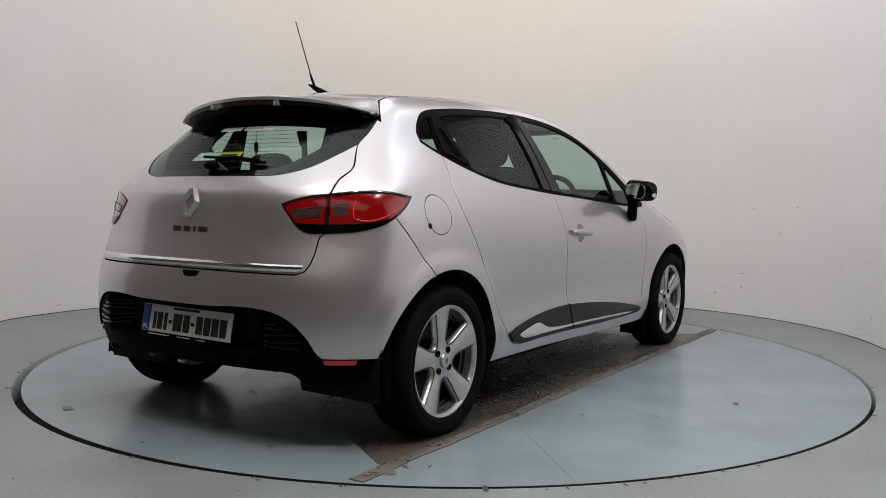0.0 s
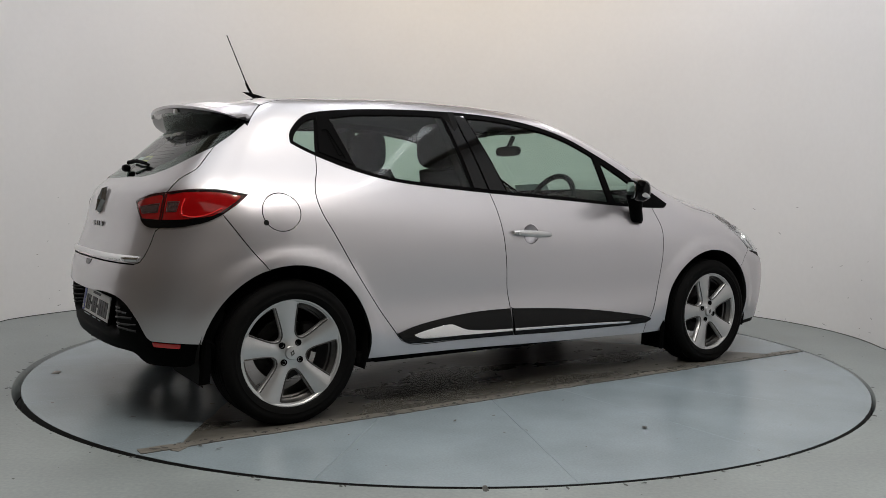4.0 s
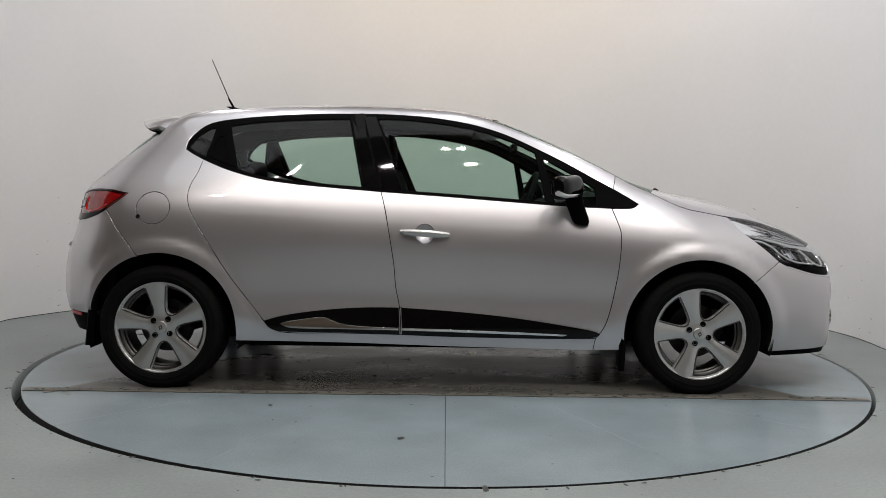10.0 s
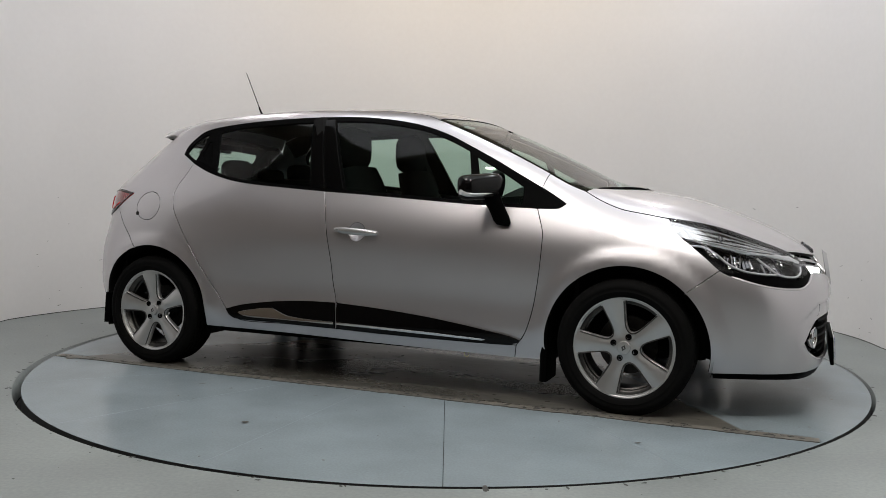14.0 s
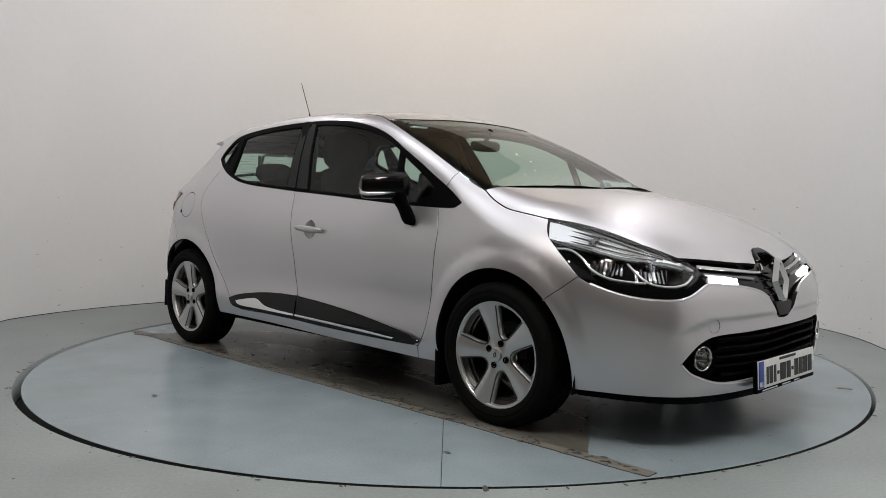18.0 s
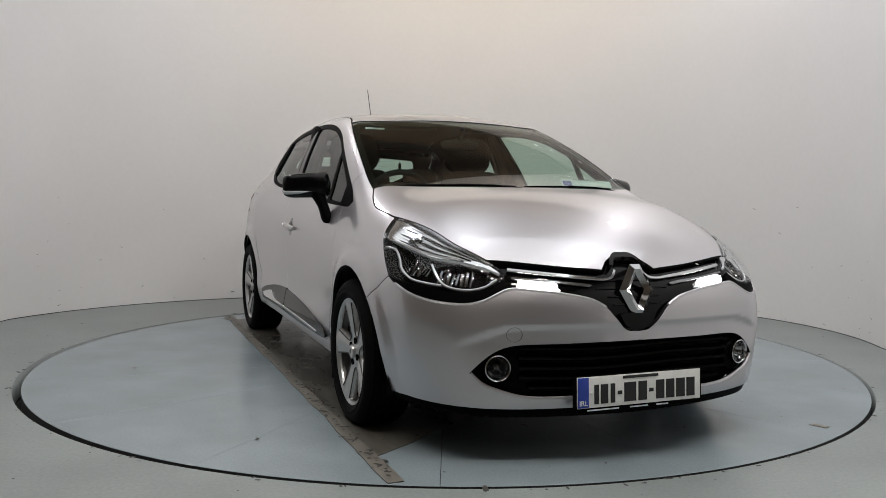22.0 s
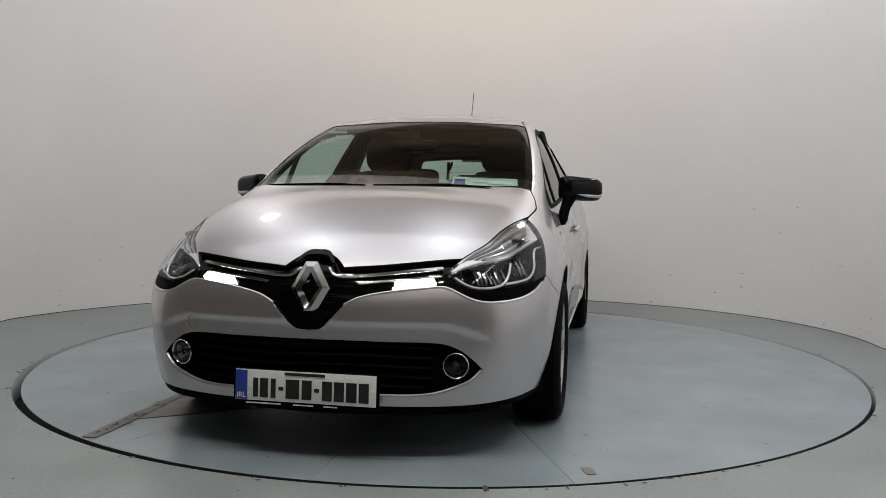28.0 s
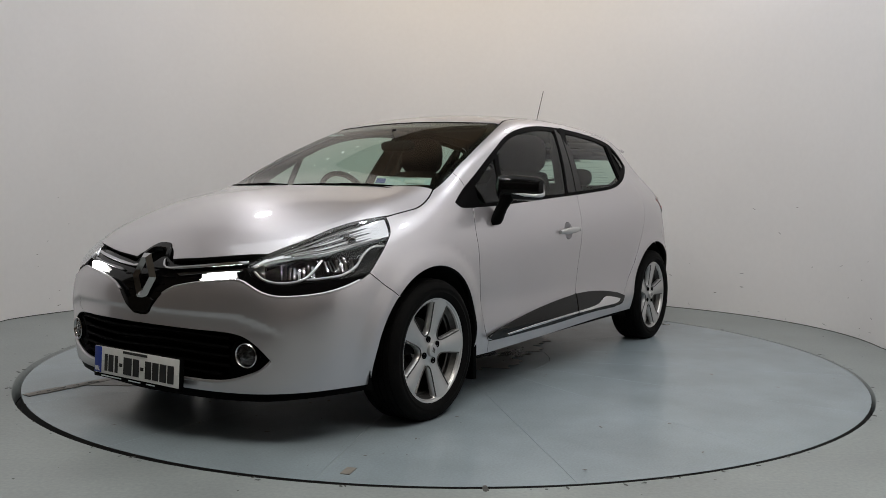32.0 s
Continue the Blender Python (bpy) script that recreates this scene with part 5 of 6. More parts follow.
strip_out = outline([(0.690, 0.832), (0.80, 0.836), (0.905, 0.850), (0.950, 0.866)], [(0.950, 0.866), (0.945, 0.858)], LAMP_LOW_MID, [LAMP_LOW_MID[-1], (0.690, 0.832)], step=0.012)
strip_in = outline([(0.565, 0.836), (0.62, 0.834), (0.688, 0.832)], [(0.688, 0.832), (0.683, 0.802)], LAMP_LOW_IN[:3] + [(0.565, 0.836)], step=0.012)
cell = [(0.712, 0.866), (0.759, 0.868), (0.769, 0.905), (0.715, 0.903)]
cell_in = [(0.553, 0.882), (0.672, 0.897), (0.664, 0.863), (0.573, 0.857)]
def corners(c, d=0.0):
    o = outline(*[[c[i], c[(i + 1) % len(c)]] for i in range(len(c))], step=0.012)
    return inset(o, d) if d else o


band = [(0.705, 0.918), (0.80, 0.930), (0.925, 0.934), (0.985, 0.922), (0.95, 0.902), (0.90, 0.915), (0.80, 0.912)]
for name, rim, strip, cells, host in (("tail_lamp", lamp_out, strip_out, ((cell, LAMP_GREY),), None), ("tail_lamp", lamp_in, strip_in, ((cell_in, LAMP_GREY),), "gate")):
    lens = sheet("rear", rim, off=0.003, fold=0.025, step=0.02)
    border = sheet("rear", rim, [inset(np.array(rim), 0.012)], off=0.0042, fold=0.003, step=0.012)
    st = sheet("rear", strip, off=0.0055, fold=0.005, step=0.015, gap=0.0)
    for k in (0, 1):
        w = (lambda q: q) if k == 0 else mirrored
        lamp_ob = part(name, w(lens), LAMP_RED, tailgate if host else car, "glossy red tail lamp with a dark lower edge")
        top = tailgate if host else lamp_ob
        part("lamp_border", w(border), LAMP_DARK, top, "dark border")
        part("lamp_edge", w(st), GLOSS_BLACK, top, "black lower edge")
        if not host:
            for line in (((0.79, 0.853), (0.83, 0.846), (0.89, 0.856), (0.945, 0.882)), ((0.785, 0.856), (0.783, 0.885), (0.792, 0.918))):
                q = smooth_line(line, 0.015)
                part("red_light_guide", w(tube(lift("rear", q[:, 0], q[:, 1], 0.0045)[0], 0.0032, 6)), RED, top, "bright red light guide")
            q = smooth_line(((0.72, 0.936), (0.80, 0.946), (0.92, 0.946), (1.0, 0.934)), 0.02)
            part("lamp_gasket", w(tube(lift("rear", q[:, 0], q[:, 1], 0.003)[0], 0.0035, 6)), GLOSS_BLACK, top)
        for c, mt in cells:
            part("lamp_cell", w(sheet("rear", corners(c), off=0.0045, fold=0.004, step=0.015)), mt, top, "smoked lamp cell")
            if mt is LAMP_GREY:
                part("cell_frame", w(sheet("rear", corners(c, -0.0016), [corners(c)], off=0.0050, fold=0.002, step=0.012, gap=0.0)), STEEL, top, "thin bright cell outline")

# ---- tail: strip, badge, letters, plate, reflectors ----
strip_rim = whole(outline([(0.0, 0.690), (0.3, 0.689), (0.608, 0.687)], [(0.608, 0.687), (0.602, 0.668), (0.580, 0.664)], [(0.580, 0.664), (0.3, 0.665), (0.0, 0.666)]))
part("tailgate_strip", sheet("rear", strip_rim, off=0.004, fold=0.006, step=0.006, gap=0.0, bulge=lambda a, z: 0.008 * np.clip(1 - ((z - 0.6765) / 0.0125) ** 2, 0, 1)), CHROME, tailgate, "chrome strip along the tailgate edge")
notch = outline([(-0.045, 0.652), (-0.150, 0.652)], [(-0.150, 0.652), (-0.142, 0.634), (-0.125, 0.627), (-0.07, 0.626), (-0.053, 0.634), (-0.045, 0.652)], step=0.01)
part("handle_notch", sheet("rear", notch, off=0.002, fold=0.003, step=0.02), GLOSS_BLACK, rear_bumper)


def diamond(w, h, t, deep):
    """A hollow faceted lozenge with cut tips, facing +y."""
    out = [(-0.30 * w, h), (0.30 * w, h), (w, 0), (0.30 * w, -h), (-0.30 * w, -h), (-w, 0)]
    inn = [(-0.0 * w, h - 1.6 * t), (0.02 * w, h - 1.6 * t), (w - 1.7 * t, 0), (0.02 * w, -h + 1.6 * t), (0.0, -h + 1.6 * t), (-w + 1.7 * t, 0)]
    mid = [((a[0] + b[0]) / 2, (a[1] + b[1]) / 2) for a, b in zip(out, inn)]
    v = [(x, 0, z) for x, z in out] + [(x, deep, z) for x, z in mid] + [(x, 0.2 * deep, z) for x, z in inn]
    f = []
    for r in (0, 1):
        for i in range(6):
            j = (i + 1) % 6
            f.append((6 * r + i, 6 * r + j, 6 * r + 6 + j, 6 * r + 6 + i))
    return np.array(v), f, None


tail_q, tail_n = lift("rear", np.array([0.0]), np.array([0.905]))
lean = math.degrees(math.atan2(tail_n[0][2], -tail_n[0][0]))
face_back = Matrix.Translation(tail_q[0]) @ Matrix.Rotation(radians(90), 4, "Z") @ Matrix.Rotation(radians(lean), 4, "X")
part("badge", moved(diamond(0.050, 0.063, 0.014, 0.016), face_back), BADGE_CHROME, tailgate, "chrome lozenge badge")
for i, (y, wdt) in enumerate(((0.066, 0.046), (0.008, 0.036), (-0.036, 0.012), (-0.084, 0.050))):
    p, nn = lift("rear", np.array([y / 0.86]), np.array([0.803]))
    part("letter_bar", box((p[0][0] - 0.003, y - 0.014, 0.803), (0.006, wdt, 0.022), 0.0025), DARK_MIRROR, tailgate)


def lettering(words, size, depth):
    """Flat upright letters with a little depth, facing +y, read from there; centred on the origin."""
    data = bpy.data.curves.new("letters", "FONT")
    data.body, data.size, data.extrude, data.align_x, data.align_y, data.resolution_u = words, size, depth, "CENTER", "CENTER", 3
    ob = new("letters", data)
    me = bpy.data.meshes.new_from_object(ob.evaluated_get(bpy.context.evaluated_depsgraph_get()))
    geo = (np.array([(-v.co.x, v.co.z, v.co.y) for v in me.vertices]), [tuple(p.vertices) for p in me.polygons], None)
    bpy.data.objects.remove(ob)
    bpy.data.curves.remove(data)
    bpy.data.meshes.remove(me)
    return geo


def number_plate(m, parent):
    """A holder with a white plate, a blue end band and dark bars, facing +y of its own space; a runs to the viewer's left."""
    holder = part("plate_holder", moved(box((0, 0, 0), (0.540, 0.016, 0.128), 0.004), m), TRIM_BLACK, parent, "black plate holder")
    part("number_plate", moved(box((0, 0.0095, 0.007), (0.522, 0.005, 0.109), 0.002), m), WHITE_PLASTIC, holder, "white plate with dark bars")
    part("blue_band", moved(box((0.2375, 0.0125, 0.007), (0.044, 0.003, 0.105), 0.0012), m), BLUE, holder, "blue end band")
    for x, wd in ((0.184, 0.018), (0.152, 0.030), (0.117, 0.018), (0.088, 0.018), (0.045, 0.050), (-0.008, 0.036), (-0.045, 0.018), (-0.083, 0.036), (-0.127, 0.036), (-0.172, 0.038), (-0.217, 0.036)):
        dash = wd == 0.018 and x in (0.088, -0.045)
        part("dark_bar", moved(box((x, 0.0128, 0.0 - 0.001), (wd, 0.0025, 0.013 if dash else 0.068)), m), INK, holder)
    part("dark_bar", moved(box((0.0, 0.0128, 0.052), (0.15, 0.0025, 0.010)), m), INK, holder)
    for x, wd in ((0.155, 0.13), (0.005, 0.075), (-0.095, 0.05)):
        part("pale_bar", moved(box((x, 0.0085, -0.0565), (wd, 0.002, 0.0045)), m), PAPER, holder)
    for x in (0.205, -0.250):
        part("screw_cap", moved(lathe([(0.0, 0.0155), (0.004, 0.015), (0.005, 0.011)], 12), m @ Matrix.Translation((x, 0, 0.005))), WHITE_PLASTIC, holder)
    part("band_letters", moved(lettering("IRL", 0.026, 0.0006), m @ Matrix.Translation((0.2375, 0.0145, -0.030))), WHITE_PLASTIC, holder, "white country letters")
    stars = [box((0.2375 + 0.0145 * math.cos(a), 0.0144, 0.034 + 0.0145 * math.sin(a)), (0.0036, 0.0008, 0.0036)) for a in np.arange(12) * math.tau / 12]
    part("ring_of_stars", joined(*stars), YELLOW, holder, "ring of small yellow stars")


number_plate(Matrix.Translation((-1.874, -0.006, 0.431)) @ Matrix.Rotation(radians(90), 4, "Z") @ Matrix.Rotation(radians(10), 4, "X"), car)
number_plate(Matrix.Translation((2.133, 0.0, 0.254)) @ Matrix.Rotation(radians(-90), 4, "Z") @ Matrix.Rotation(radians(3), 4, "X"), car)
for s in (-1, 1):
    for i, z in enumerate((0.392, 0.414, 0.436, 0.458, 0.480, 0.500)):
        aa = np.linspace(0.345, 0.60 - 0.022 * max(i - 1, 0) ** 1.3, 16)
        zz = z + 0.004 * np.sin(18 * aa + 2 * i)
        part("valance_rib", tube(lift("rear", s * aa, zz, (-0.012 + plate_bay(aa, zz))[:, None])[0], 0.0055, 6), GLOSS_BLACK, valance_ob, "gloss black rib beside the plate")
refl = outline([(0.672, 0.354), (0.80, 0.350)], [(0.80, 0.350), (0.795, 0.329)], [(0.795, 0.329), (0.682, 0.332)], [(0.682, 0.332), (0.672, 0.354)])
both("reflector", sheet("rear", refl, off=-0.004, fold=0.01, step=0.02), RED, valance_ob, "red reflector")

# ---- nose: grilles, lamps, badge ----
part("grille_back", sheet("front", mouth, off=-0.056, fold=0, gap=-0.03, step=0.04), MATT_BLACK, front_bumper)
for z in (0.268, 0.303, 0.338, 0.373, 0.408):
    lim = 0.44 if z < 0.28 else 0.475
    rings = []
    for a in np.linspace(-lim, lim, 31):
        w = 0.004 * math.sin(9 * a)
        p, nn = lift("front", np.array([a]), np.array([z + w]))
        p, nn = p[0], nn[0]
        flat = np.array((nn[0], nn[1], 0)) / math.hypot(nn[0], nn[1])
        up = np.array((0, 0, 1.0))
        rings.append([tuple(p + flat * d + up * u) for d, u in ((-0.012, 0.001), (-0.016, 0.008), (-0.050, 0.013), (-0.055, 0.0), (-0.050, -0.008), (-0.018, -0.004))])
    part("grille_slat", loft(rings), TRIM_BLACK, front_bumper)
for s in (-1, 1):
    p, nn = lift("front", np.array([0.550 * s]), np.array([0.348]))
    z_ax = Vector(nn[0])
    z_ax.z *= 0.3
    z_ax.x += 0.5
    m = Matrix.Translation(Vector(p[0]) - Vector(nn[0]) * 0.006) @ z_ax.normalized().to_track_quat("Y", "Z").to_matrix().to_4x4()
    bez = sheet("front", np.array([(s * (0.540 + 0.112 * math.cos(a) * (1 if math.cos(a) > 0 else 0.62)), 0.338 + 0.066 * math.sin(a) * (1 - 0.35 * max(math.cos(a), 0))) for a in np.linspace(0, 2 * np.pi, 40, endpoint=False)]), [np.array([(s * 0.550 + 0.046 * math.cos(a), 0.348 + 0.041 * math.sin(a)) for a in np.linspace(0, 2 * np.pi, 32, endpoint=False)])], off=-0.022, fold=0.03, step=0.02)
    part("fog_bezel", bez, TRIM_BLACK, front_bumper, "black fog lamp bezel")
    fog = part("fog_lamp", moved(lathe([(0.0375, -0.035), (0.0385, -0.006), (0.0400, -0.001), (0.0415, 0.005), (0.0440, 0.007), (0.0465, 0.004), (0.0470, -0.02)], 40), m), BADGE_CHROME, front_bumper, "chrome-ringed fog lamp")
    part("fog_reflector", moved(lathe([(0.0, -0.045), (0.012, -0.042), (0.026, -0.030), (0.037, -0.010)], 32), m), DARK_MIRROR, front_bumper)
    part("fog_bulb", moved(lathe([(0.0, -0.012), (0.008, -0.015), (0.009, -0.04)], 16), m), STEEL, front_bumper)
    part("fog_lens", moved(lathe([(0.0, 0.004), (0.02, 0.003), (0.0385, -0.002)], 32), m), LENS, front_bumper)
tow_ring = sheet("front", TOW, off=-0.0012, fold=0.006, step=0.012, gap=0.0004, bulge=crease)
part("towing_cap", tow_ring, PAINT, front_bumper, "round towing eye cap")

# upper grille
for s in (1, -1):
    f = lambda pts: np.array([(s * a, z) for a, z in pts])
    up = outline([(0.530, 0.688), (0.358, 0.671), (0.202, 0.657), (0.118, 0.653), (0.085, 0.660), (0.06, 0.684)], [(0.06, 0.684), (0.067, 0.687)], [(0.067, 0.687), (0.092, 0.664), (0.122, 0.658), (0.202, 0.664), (0.358, 0.679), (0.530, 0.695)], [(0.530, 0.695), (0.530, 0.688)], step=0.012)
    part("chrome_strip", sheet("front", f(up), off=-0.008, fold=0.01, step=0.012, gap=0), BADGE_CHROME, grille, "chrome grille strip")
    lo = outline([(0.51, 0.668), (0.354, 0.6535), (0.225, 0.643), (0.187, 0.637)], [(0.187, 0.637), (0.20, 0.632)], [(0.20, 0.632), (0.354, 0.6485), (0.51, 0.663)], [(0.51, 0.663), (0.51, 0.668)], step=0.012)
    part("chrome_strip", sheet("front", f(lo), off=-0.012, fold=0.01, step=0.012, gap=0), DARK_MIRROR, grille, "thin chrome grille strip")
    dr = outline([(0.494, 0.638), (0.486, 0.659)], [(0.486, 0.659), (0.42, 0.654), (0.345, 0.644)], [(0.345, 0.644), (0.318, 0.617)], [(0.318, 0.617), (0.40, 0.619), (0.475, 0.624)], [(0.475, 0.624), (0.494, 0.638)], step=0.012)
    part("daytime_light", sheet("front", f(dr), off=-0.012, fold=0.008, step=0.015), LED, grille, "lit white daytime running light")
    for q in range(5):
        p, nn = lift("front", np.array([s * (0.345 + 0.031 * q)]), np.array([0.632 + 0.0028 * q]), -0.009)
        part("led_dome", egg(p[0], (0.006, 0.011, 0.009), 2.0, 12, 8), LED, grille)
for z, lim in ((0.655, 0.11), (0.625, 0.17), (0.595, 0.12), (0.565, 0.10)):
    pts = lift("front", np.linspace(-lim, lim, 13), np.full(13, z), -0.021)[0]
    part("grille_rib", tube(pts, 0.0035, 6), GLOSS_BLACK, grille)
shield = whole(outline([(0.0, 0.738), (0.045, 0.735), (0.070, 0.722), (0.095, 0.692)], [(0.095, 0.692), (0.075, 0.690), (0.052, 0.712), (0.0, 0.716)], step=0.012))
part("badge_arch", sheet("front", shield, off=0.008, fold=0.03, step=0.015), GLOSS_BLACK, grille, "gloss black arch over the badge")
foot = whole(outline([(0.0, 0.535), (0.06, 0.535)], [(0.06, 0.535), (0.085, 0.525)], [(0.085, 0.525), (0.055, 0.482), (0.03, 0.474), (0.0, 0.473)], step=0.012))
part("badge_foot", sheet("front", foot, off=-0.004, fold=0.02, step=0.015), GLOSS_BLACK, grille)
front_m = Matrix.Translation((2.098, 0.003, 0.611)) @ Matrix.Rotation(radians(-90), 4, "Z") @ Matrix.Rotation(radians(10), 4, "X")
part("badge", moved(diamond(0.072, 0.093, 0.024, 0.017), front_m), BADGE_CHROME, grille, "large chrome lozenge badge")

# headlamps
SIGNAL = [(1.193, 0.785), (1.006, 0.762), (0.855, 0.736), (0.736, 0.724), (0.624, 0.702), (0.560, 0.678)]
sig_rim = outline([(1.216, 0.850)] + [(a, z - 0.001) for a, z in LIGHT_TOP[1:-2]] + [(0.556, 0.680)], SIGNAL[::-1], [SIGNAL[0], (1.216, 0.850)], step=0.014)
deep_rim = outline(SIGNAL, [(0.560, 0.678), (0.565, 0.645), (0.600, 0.623), (0.650, 0.612), (0.710, 0.614), (0.820, 0.624), (0.930, 0.634), (1.020, 0.648)], [(1.020, 0.648), (1.09, 0.705), (1.15, 0.76), (1.193, 0.785)], step=0.014)
sig = sheet("front", sig_rim, off=-0.012, fold=0.03, step=0.016, gap=0.0, bulge=lambda a, z: -0.012 * np.sin(np.clip((a - 0.56) / 0.6, 0, 1) * math.pi))
deep = sheet("front", deep_rim, off=-0.062, fold=0, step=0.02, gap=-0.004)


def signal_line(f):
    """A line between the top of the lens (0) and the lower edge of the indicator (1)."""
    top, low = np.array(LIGHT_TOP), np.array(SIGNAL)
    aa = np.linspace(1.17 - 0.05 * f, 0.62 + 0.10 * f, 24)
    zt = np.interp(aa, top[::-1, 0], top[::-1, 1])
    zl = np.interp(aa, low[::-1, 0], low[::-1, 1])
    return aa, zt + (zl - zt) * f


slat_rows = []
rnd = random.Random(5)
for a0, a1, z0, z1 in ((0.86, 0.985, 0.665, 0.735), (0.665, 0.80, 0.640, 0.708)):
    for a in np.linspace(a0, a1, 8):
        slat_rows.append((a, z0 + 0.008 * rnd.random(), z1 - 0.012 * rnd.random(), rnd.uniform(-35, 35)))
for k, lens in ((0, lens_l), (1, lens_r)):
    w = (lambda q: q) if k == 0 else mirrored
    part("signal_reflector", w(sig), SIGNAL_CHROME, lens, "chrome indicator reflector")
    # ridges alternate bright and smoked, so the chrome's light and dark streaks are coloured in
    for f, r, mt in ((0.16, 0.0016, LIGHT_GUIDE), (0.30, 0.0032, DARK_MIRROR), (0.44, 0.0018, LIGHT_GUIDE), (0.58, 0.0036, DARK_MIRROR), (0.72, 0.0018, LIGHT_GUIDE), (0.86, 0.0028, DARK_MIRROR)):
        aa, zz = signal_line(f)
        part("reflector_ridge", w(tube(lift("front", aa, zz, -0.019)[0], r, 6)), mt, lens)
    aa, zz = signal_line(1.0)
    part("reflector_edge", w(tube(lift("front", aa, zz + 0.001, -0.016)[0], 0.0032, 6)), LIGHT_GUIDE, lens, "bright edge of the indicator")
    p, nn = lift("front", np.array([0.965]), np.array([0.787]), -0.016)
    part("signal_bulb_cell", w(egg(p[0] - nn[0] * 0.010, (0.012, 0.046, 0.017), 2.4)), DARK_MIRROR, lens, "smoked indicator bulb")
    part("lamp_bucket", w(deep), TRIM_BLACK, lens, "black lamp bucket")
    for line in (((1.150, 0.752), (1.074, 0.747), (1.020, 0.715), (0.990, 0.682), (0.925, 0.650), (0.825, 0.637), (0.772, 0.634)), ((0.835, 0.706), (0.800, 0.668), (0.770, 0.642), (0.740, 0.629), (0.660, 0.622), (0.601, 0.636), (0.566, 0.662))):
        q = smooth_line(line, 0.015)
        part("light_guide", w(tube(lift("front", q[:, 0], q[:, 1], -0.020)[0], 0.0046, 8)), LIGHT_GUIDE, lens, "bright curved light guide")
    for a, z, r in ((0.922, 0.700, 0.046), (0.732, 0.675, 0.046)):
        p, nn = lift("front", np.array([a]), np.array([z]), -0.048)
        m = Matrix.Translation(p[0]) @ (Vector(nn[0]) * 0.6 + Vector((0.6, 0.1, 0))).normalized().to_track_quat("Y", "Z").to_matrix().to_4x4()
        part("reflector_bowl", w(moved(lathe([(0.0, -0.05), (0.014, -0.048), (0.030, -0.033), (r, -0.004)], 36), m)), DARK_MIRROR, lens, "smoked reflector bowl")
        part("bulb_cover", w(moved(egg((0, -0.015, 0), (0.008, 0.020, 0.008), 2.2), m)), CHROME, lens)
    for a, z0, z1, yaw in slat_rows:
        p, nn = lift("front", np.array([a]), np.array([(z0 + z1) / 2]), -0.050)
        m = Matrix.Translation(p[0]) @ Vector(nn[0]).to_track_quat("Y", "Z").to_matrix().to_4x4() @ Matrix.Rotation(radians(yaw), 4, "Z") @ Matrix.Rotation(radians(0.4 * yaw), 4, "X")
        part("reflector_facet", w(moved(box((0, 0, 0), (0.011, 0.004, z1 - z0), 0.001), m)), DARK_MIRROR, lens)

# ---- inside the car ----
def seat(x, y, name):
    cushion = egg((x + 0.18, y, 0.50), (0.27, 0.25, 0.09), 3.2)
    s = part(name, cushion, CLOTH, car, "dark cloth front seat")
    back_rings = []
    for t in np.linspace(0, 1, 9):
        wd = 0.245 - 0.05 * t ** 2
        c = Vector((x - 0.10 - 0.20 * t, y, 0.52 + 0.56 * t))
        th = 0.075 - 0.02 * t
        back_rings.append([(c.x + th * math.copysign(abs(math.cos(a)) ** 0.7, math.cos(a)), c.y + wd * math.copysign(abs(math.sin(a)) ** 0.6, math.sin(a)) * (1 if 0 < t < 1 else 0.9), c.z + 0.3 * th * math.cos(a)) for a in np.linspace(0, 2 * np.pi, 24, endpoint=False)])
    part("backrest", loft(back_rings), CLOTH, s)
    part("headrest", egg((x - 0.325, y, 1.195), (0.06, 0.15, 0.115), 3.2), CLOTH, s)
    for d in (-0.05, 0.05):
        part("headrest_post", tube([(x - 0.30, y + d, 1.05), (x - 0.318, y + d, 1.14)], 0.006, 8), STEEL, s)
    return s


seat(0.03, -0.37, "front_seat")
seat(0.03, 0.37, "front_seat")
bench = part("rear_bench", joined(egg((-0.72, 0, 0.50), (0.26, 0.62, 0.10), 4), egg((-1.03, 0, 0.74), (0.10, 0.60, 0.30), 4)), CLOTH, car, "dark cloth rear bench")
for y in (-0.34, 0.34):
    part("headrest", egg((-1.09, y, 1.075), (0.05, 0.125, 0.062), 3.0), CLOTH, bench)
part("headrest", egg((-1.09, 0.0, 1.05), (0.05, 0.11, 0.045), 3.0), CLOTH, bench)
part("parcel_shelf", box((-1.36, 0, 0.985), (0.46, 1.06, 0.02), 0.006), CLOTH, car, "dark parcel shelf")
dash_rings = []
for y in np.linspace(-0.66, 0.66, 23):
    hump = 0.055 * math.exp(-((y + 0.37) / 0.17) ** 2)
    dash_rings.append([(0.60, y, 0.60), (0.585, y, 0.80), (0.60, y, 0.90 + hump), (0.68, y, 0.935 + hump), (0.80, y, 0.945 + 0.6 * hump), (1.02, y, 0.935), (1.02, y, 0.60)])
part("dashboard", loft(dash_rings), DASH, car, "black plastic dashboard")
part("centre_console", box((0.35, 0, 0.55), (0.7, 0.20, 0.25), 0.04), DASH, car)
SW = Matrix.Translation((0.475, -0.36, 0.900)) @ Matrix.Rotation(radians(-66), 4, "Y")
wheel_pts = [SW @ Vector((0.176 * math.cos(a), 0.176 * math.sin(a), 0)) for a in np.linspace(0, 2 * np.pi, 44, endpoint=False)]
sw = part("steering_wheel", tube(wheel_pts, 0.0155, 10, closed=True), DASH, car, "black steering wheel")
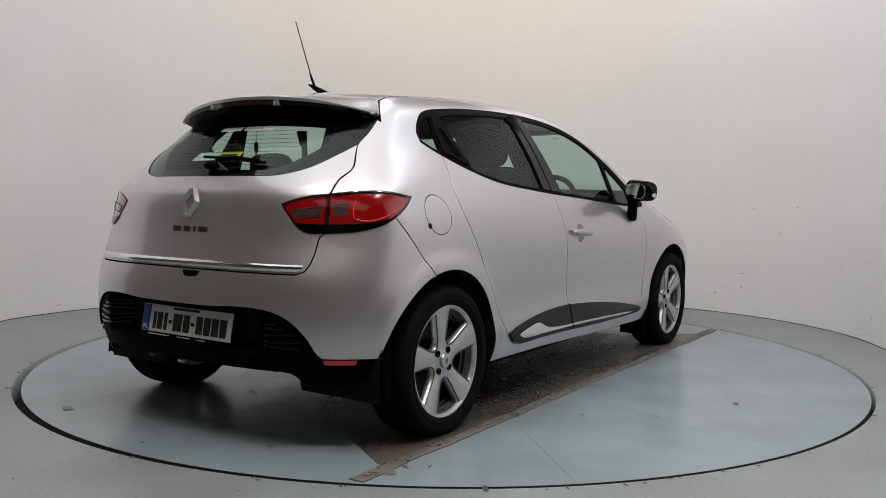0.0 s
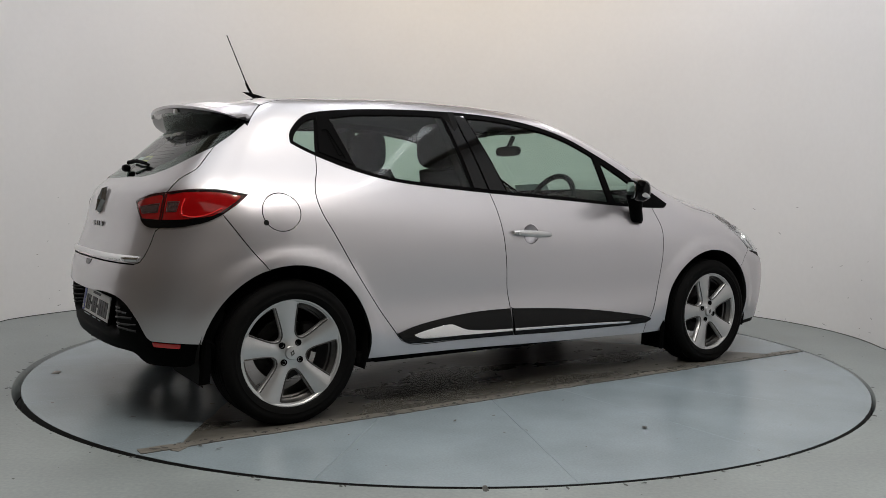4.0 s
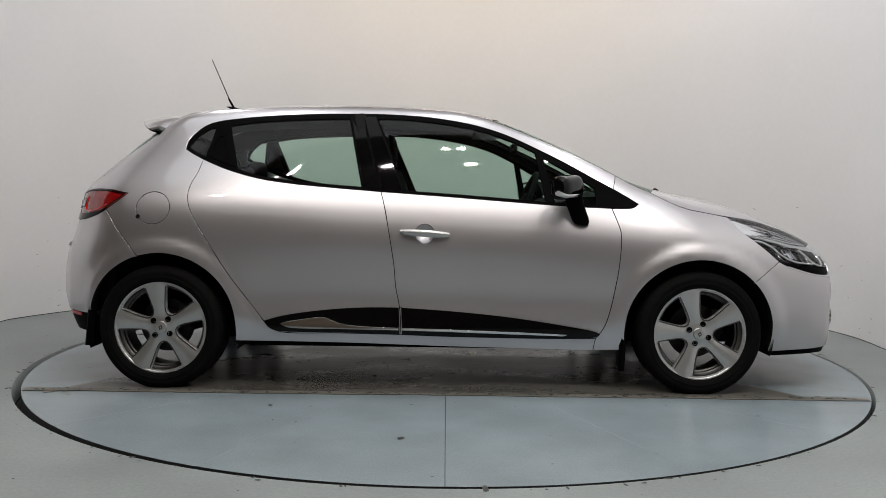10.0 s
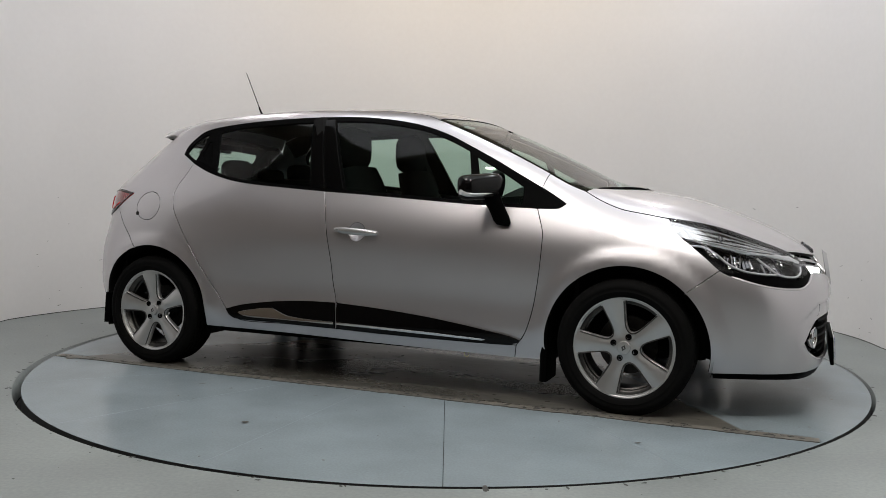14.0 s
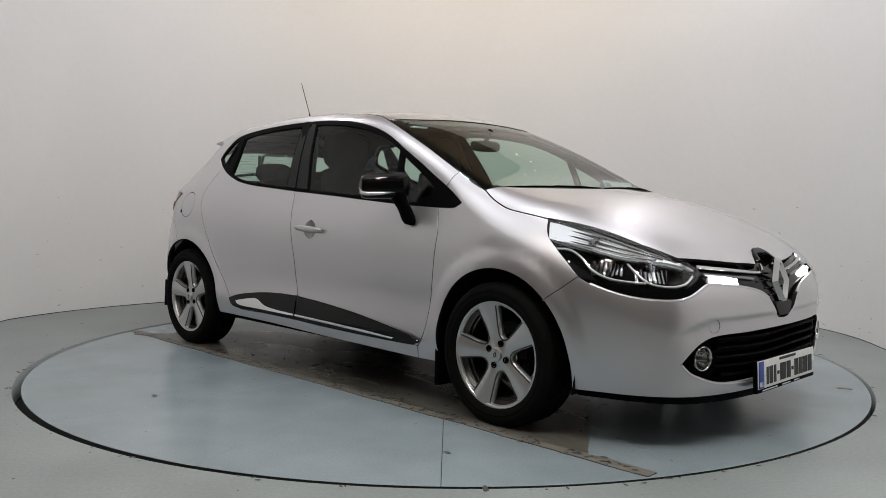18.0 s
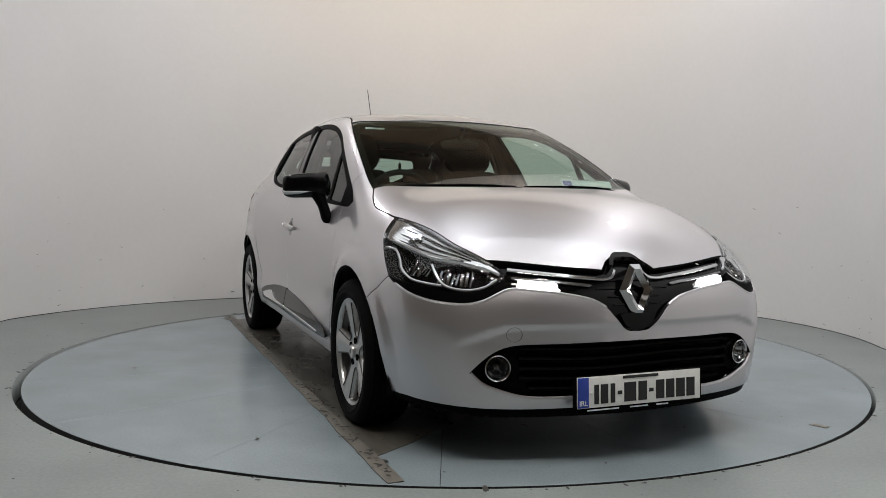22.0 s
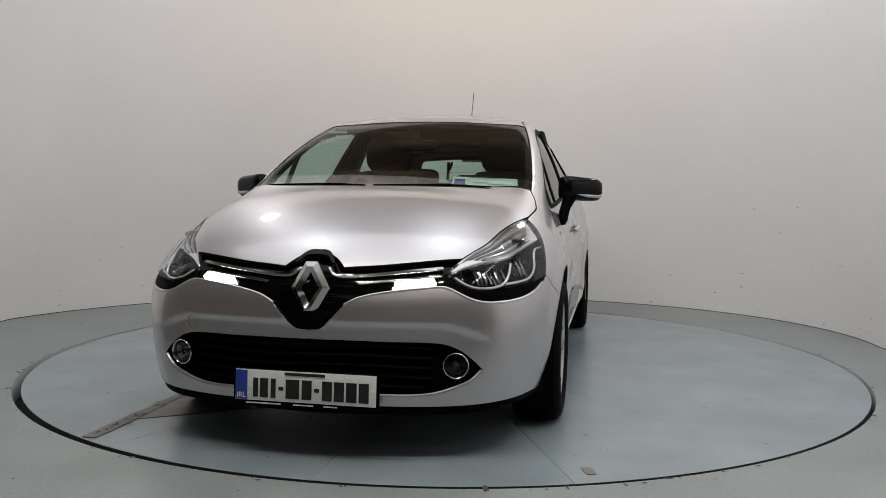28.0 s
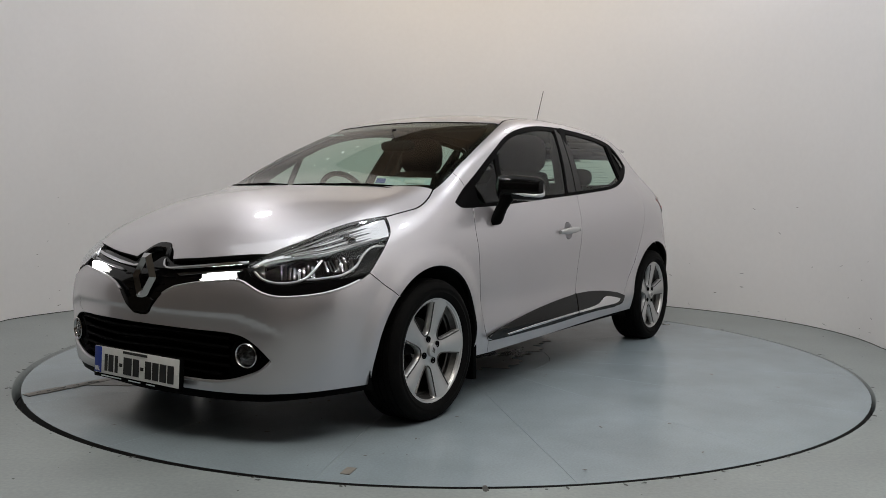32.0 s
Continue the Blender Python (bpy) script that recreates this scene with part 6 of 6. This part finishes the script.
part("steering_boss", joined(moved(egg((0, 0, -0.01), (0.07, 0.075, 0.03), 2.6), SW), *[tube([SW @ Vector((0.05 * math.cos(a), 0.05 * math.sin(a), -0.01)), SW @ Vector((0.175 * math.cos(a), 0.175 * math.sin(a), 0))], 0.014, 8) for a in (radians(90), radians(-90), radians(180))], tube([SW @ Vector((0, 0, -0.02)), SW @ Vector((0, 0, -0.16))], 0.035, 12)), DASH, sw)
part("rear_view_mirror", joined(egg((0.452, 0.0, 1.212), (0.018, 0.112, 0.030), 3.4), tube([(0.455, 0, 1.235), (0.49, 0, 1.30)], 0.014, 8)), DASH, car, "dark inside mirror")
for y in (-0.30, 0.30):
    part("sun_visor", box((0.30, y, 1.305), (0.15, 0.40, 0.016), 0.006), LINING, car)
for y in (-0.56, 0.56):
    part("pillar_trim", tube([(-0.27, y * 1.20, 0.96), (-0.33, y * 1.10, 1.14), (-0.38, y * 0.99, 1.33)], 0.05, 8), DASH, car)
    part("seat_belt", tube([(-0.29, y * 1.10, 0.95), (-0.31, y * 1.04, 1.12), (-0.33, y * 0.98, 1.22)], 0.013, 6), INK, car)
part("bulkhead", box((1.04, 0, 0.62), (0.02, 1.3, 0.66)), DASH, car)
part("boot_back", box((-1.16, 0, 0.62), (0.02, 1.2, 0.66)), DASH, car)
# papers and stickers on the glass
q = [(1.010, 0.300, 1.033), (0.985, 0.600, 1.022), (1.010, 0.605, 0.985), (1.040, 0.300, 0.990)]
q2 = [(x - 0.002, y, z - 0.001) for x, y, z in q]
label = part("paper_label", loft([q, q2]), PAPER, car, "pale printed paper behind the windscreen")
mid = lambda u, v: tuple((1 - v) * ((1 - u) * np.array(q[0]) + u * np.array(q[1])) + v * ((1 - u) * np.array(q[3]) + u * np.array(q[2])) + np.array((0.0015, 0, 0.001)))
for u0, u1, v0, v1, mt in ((0.02, 0.98, 0.03, 0.14, WHITE_PLASTIC), (0.25, 0.75, 0.05, 0.11, INK), (0.03, 0.2, 0.3, 0.8, BLUE), (0.55, 0.9, 0.35, 0.75, WHITE_PLASTIC), (0.28, 0.5, 0.5, 0.6, WHITE_PLASTIC)):
    a = [mid(u0, v0), mid(u1, v0), mid(u1, v1), mid(u0, v1)]
    part("printed_bar", loft([a, [(x + 0.0006, y, z + 0.0005) for x, y, z in a]]), mt, label)


def tail_label(a0, a1, z0, z1, off, mat, name, text):
    n = 7
    aa = np.linspace(a0, a1, n)
    t, _ = lift("rear", aa, np.full(n, z1), off)
    b, _ = lift("rear", aa, np.full(n, z0), off)
    v = np.concatenate([t, b])
    f = [(i, i + 1, n + i + 1, n + i) for i in range(n - 1)]
    return part(name, (v, f, None), mat, rear_screen, text)


tail_label(0.30, 0.11, 1.083, 1.118, -0.010, PAPER, "window_sticker", "pale sticker in the rear window")
tail_label(0.105, -0.10, 1.087, 1.118, -0.010, YELLOW, "window_sticker", "yellow sticker in the rear window")
tail_label(0.075, -0.07, 1.098, 1.108, -0.0085, INK, "dark_bar", "")
for a0, a1 in ((0.33, 0.10), (0.07, -0.12), (-0.13, -0.24)):
    tail_label(a0, a1, 1.205, 1.222, -0.0015, WHITE_PLASTIC, "pale_bar", "")
part("tie_cord", joined(tube([(-1.45, -0.22, 1.20), (-1.45, -0.225, 1.06)], 0.012, 6), tube([(-1.45, -0.19, 1.20), (-1.45, -0.21, 1.14)], 0.010, 6)), INK, car)
part("screen_sticker", box(tuple(on_top(0.43, -0.47, -0.012)), (0.02, 0.10, 0.008)), PAPER, windscreen)

part("hanging_ornament", joined(tube([(-1.27, 0.25, 1.235), (-1.27, 0.25, 1.18)], 0.0015, 5), egg((-1.27, 0.25, 1.155), (0.008, 0.013, 0.026), 2.0), tube([(-1.27, 0.25, 1.13), (-1.272, 0.252, 1.10)], [0.004, 0.001], 5)), INK, car, "small dark ornament hanging in the rear window")


# ---- what moves: the turntable, with the car on it ----
CAR_X, CAR_Y = -0.0785, -0.0861


def motions():
    rows, rides = [], []
    for k in range(33):
        a = turn(k)
        c, s = math.cos(radians(a)), math.sin(radians(a))
        rows.append((float(k), pose(0, 0, 0, 0, 0, a)))
        rides.append((float(k), pose(c * CAR_X - s * CAR_Y, s * CAR_X + c * CAR_Y, 0.0, 0, 0, a)))
    walk(turntable, rows)
    walk(car, rides)


motions()
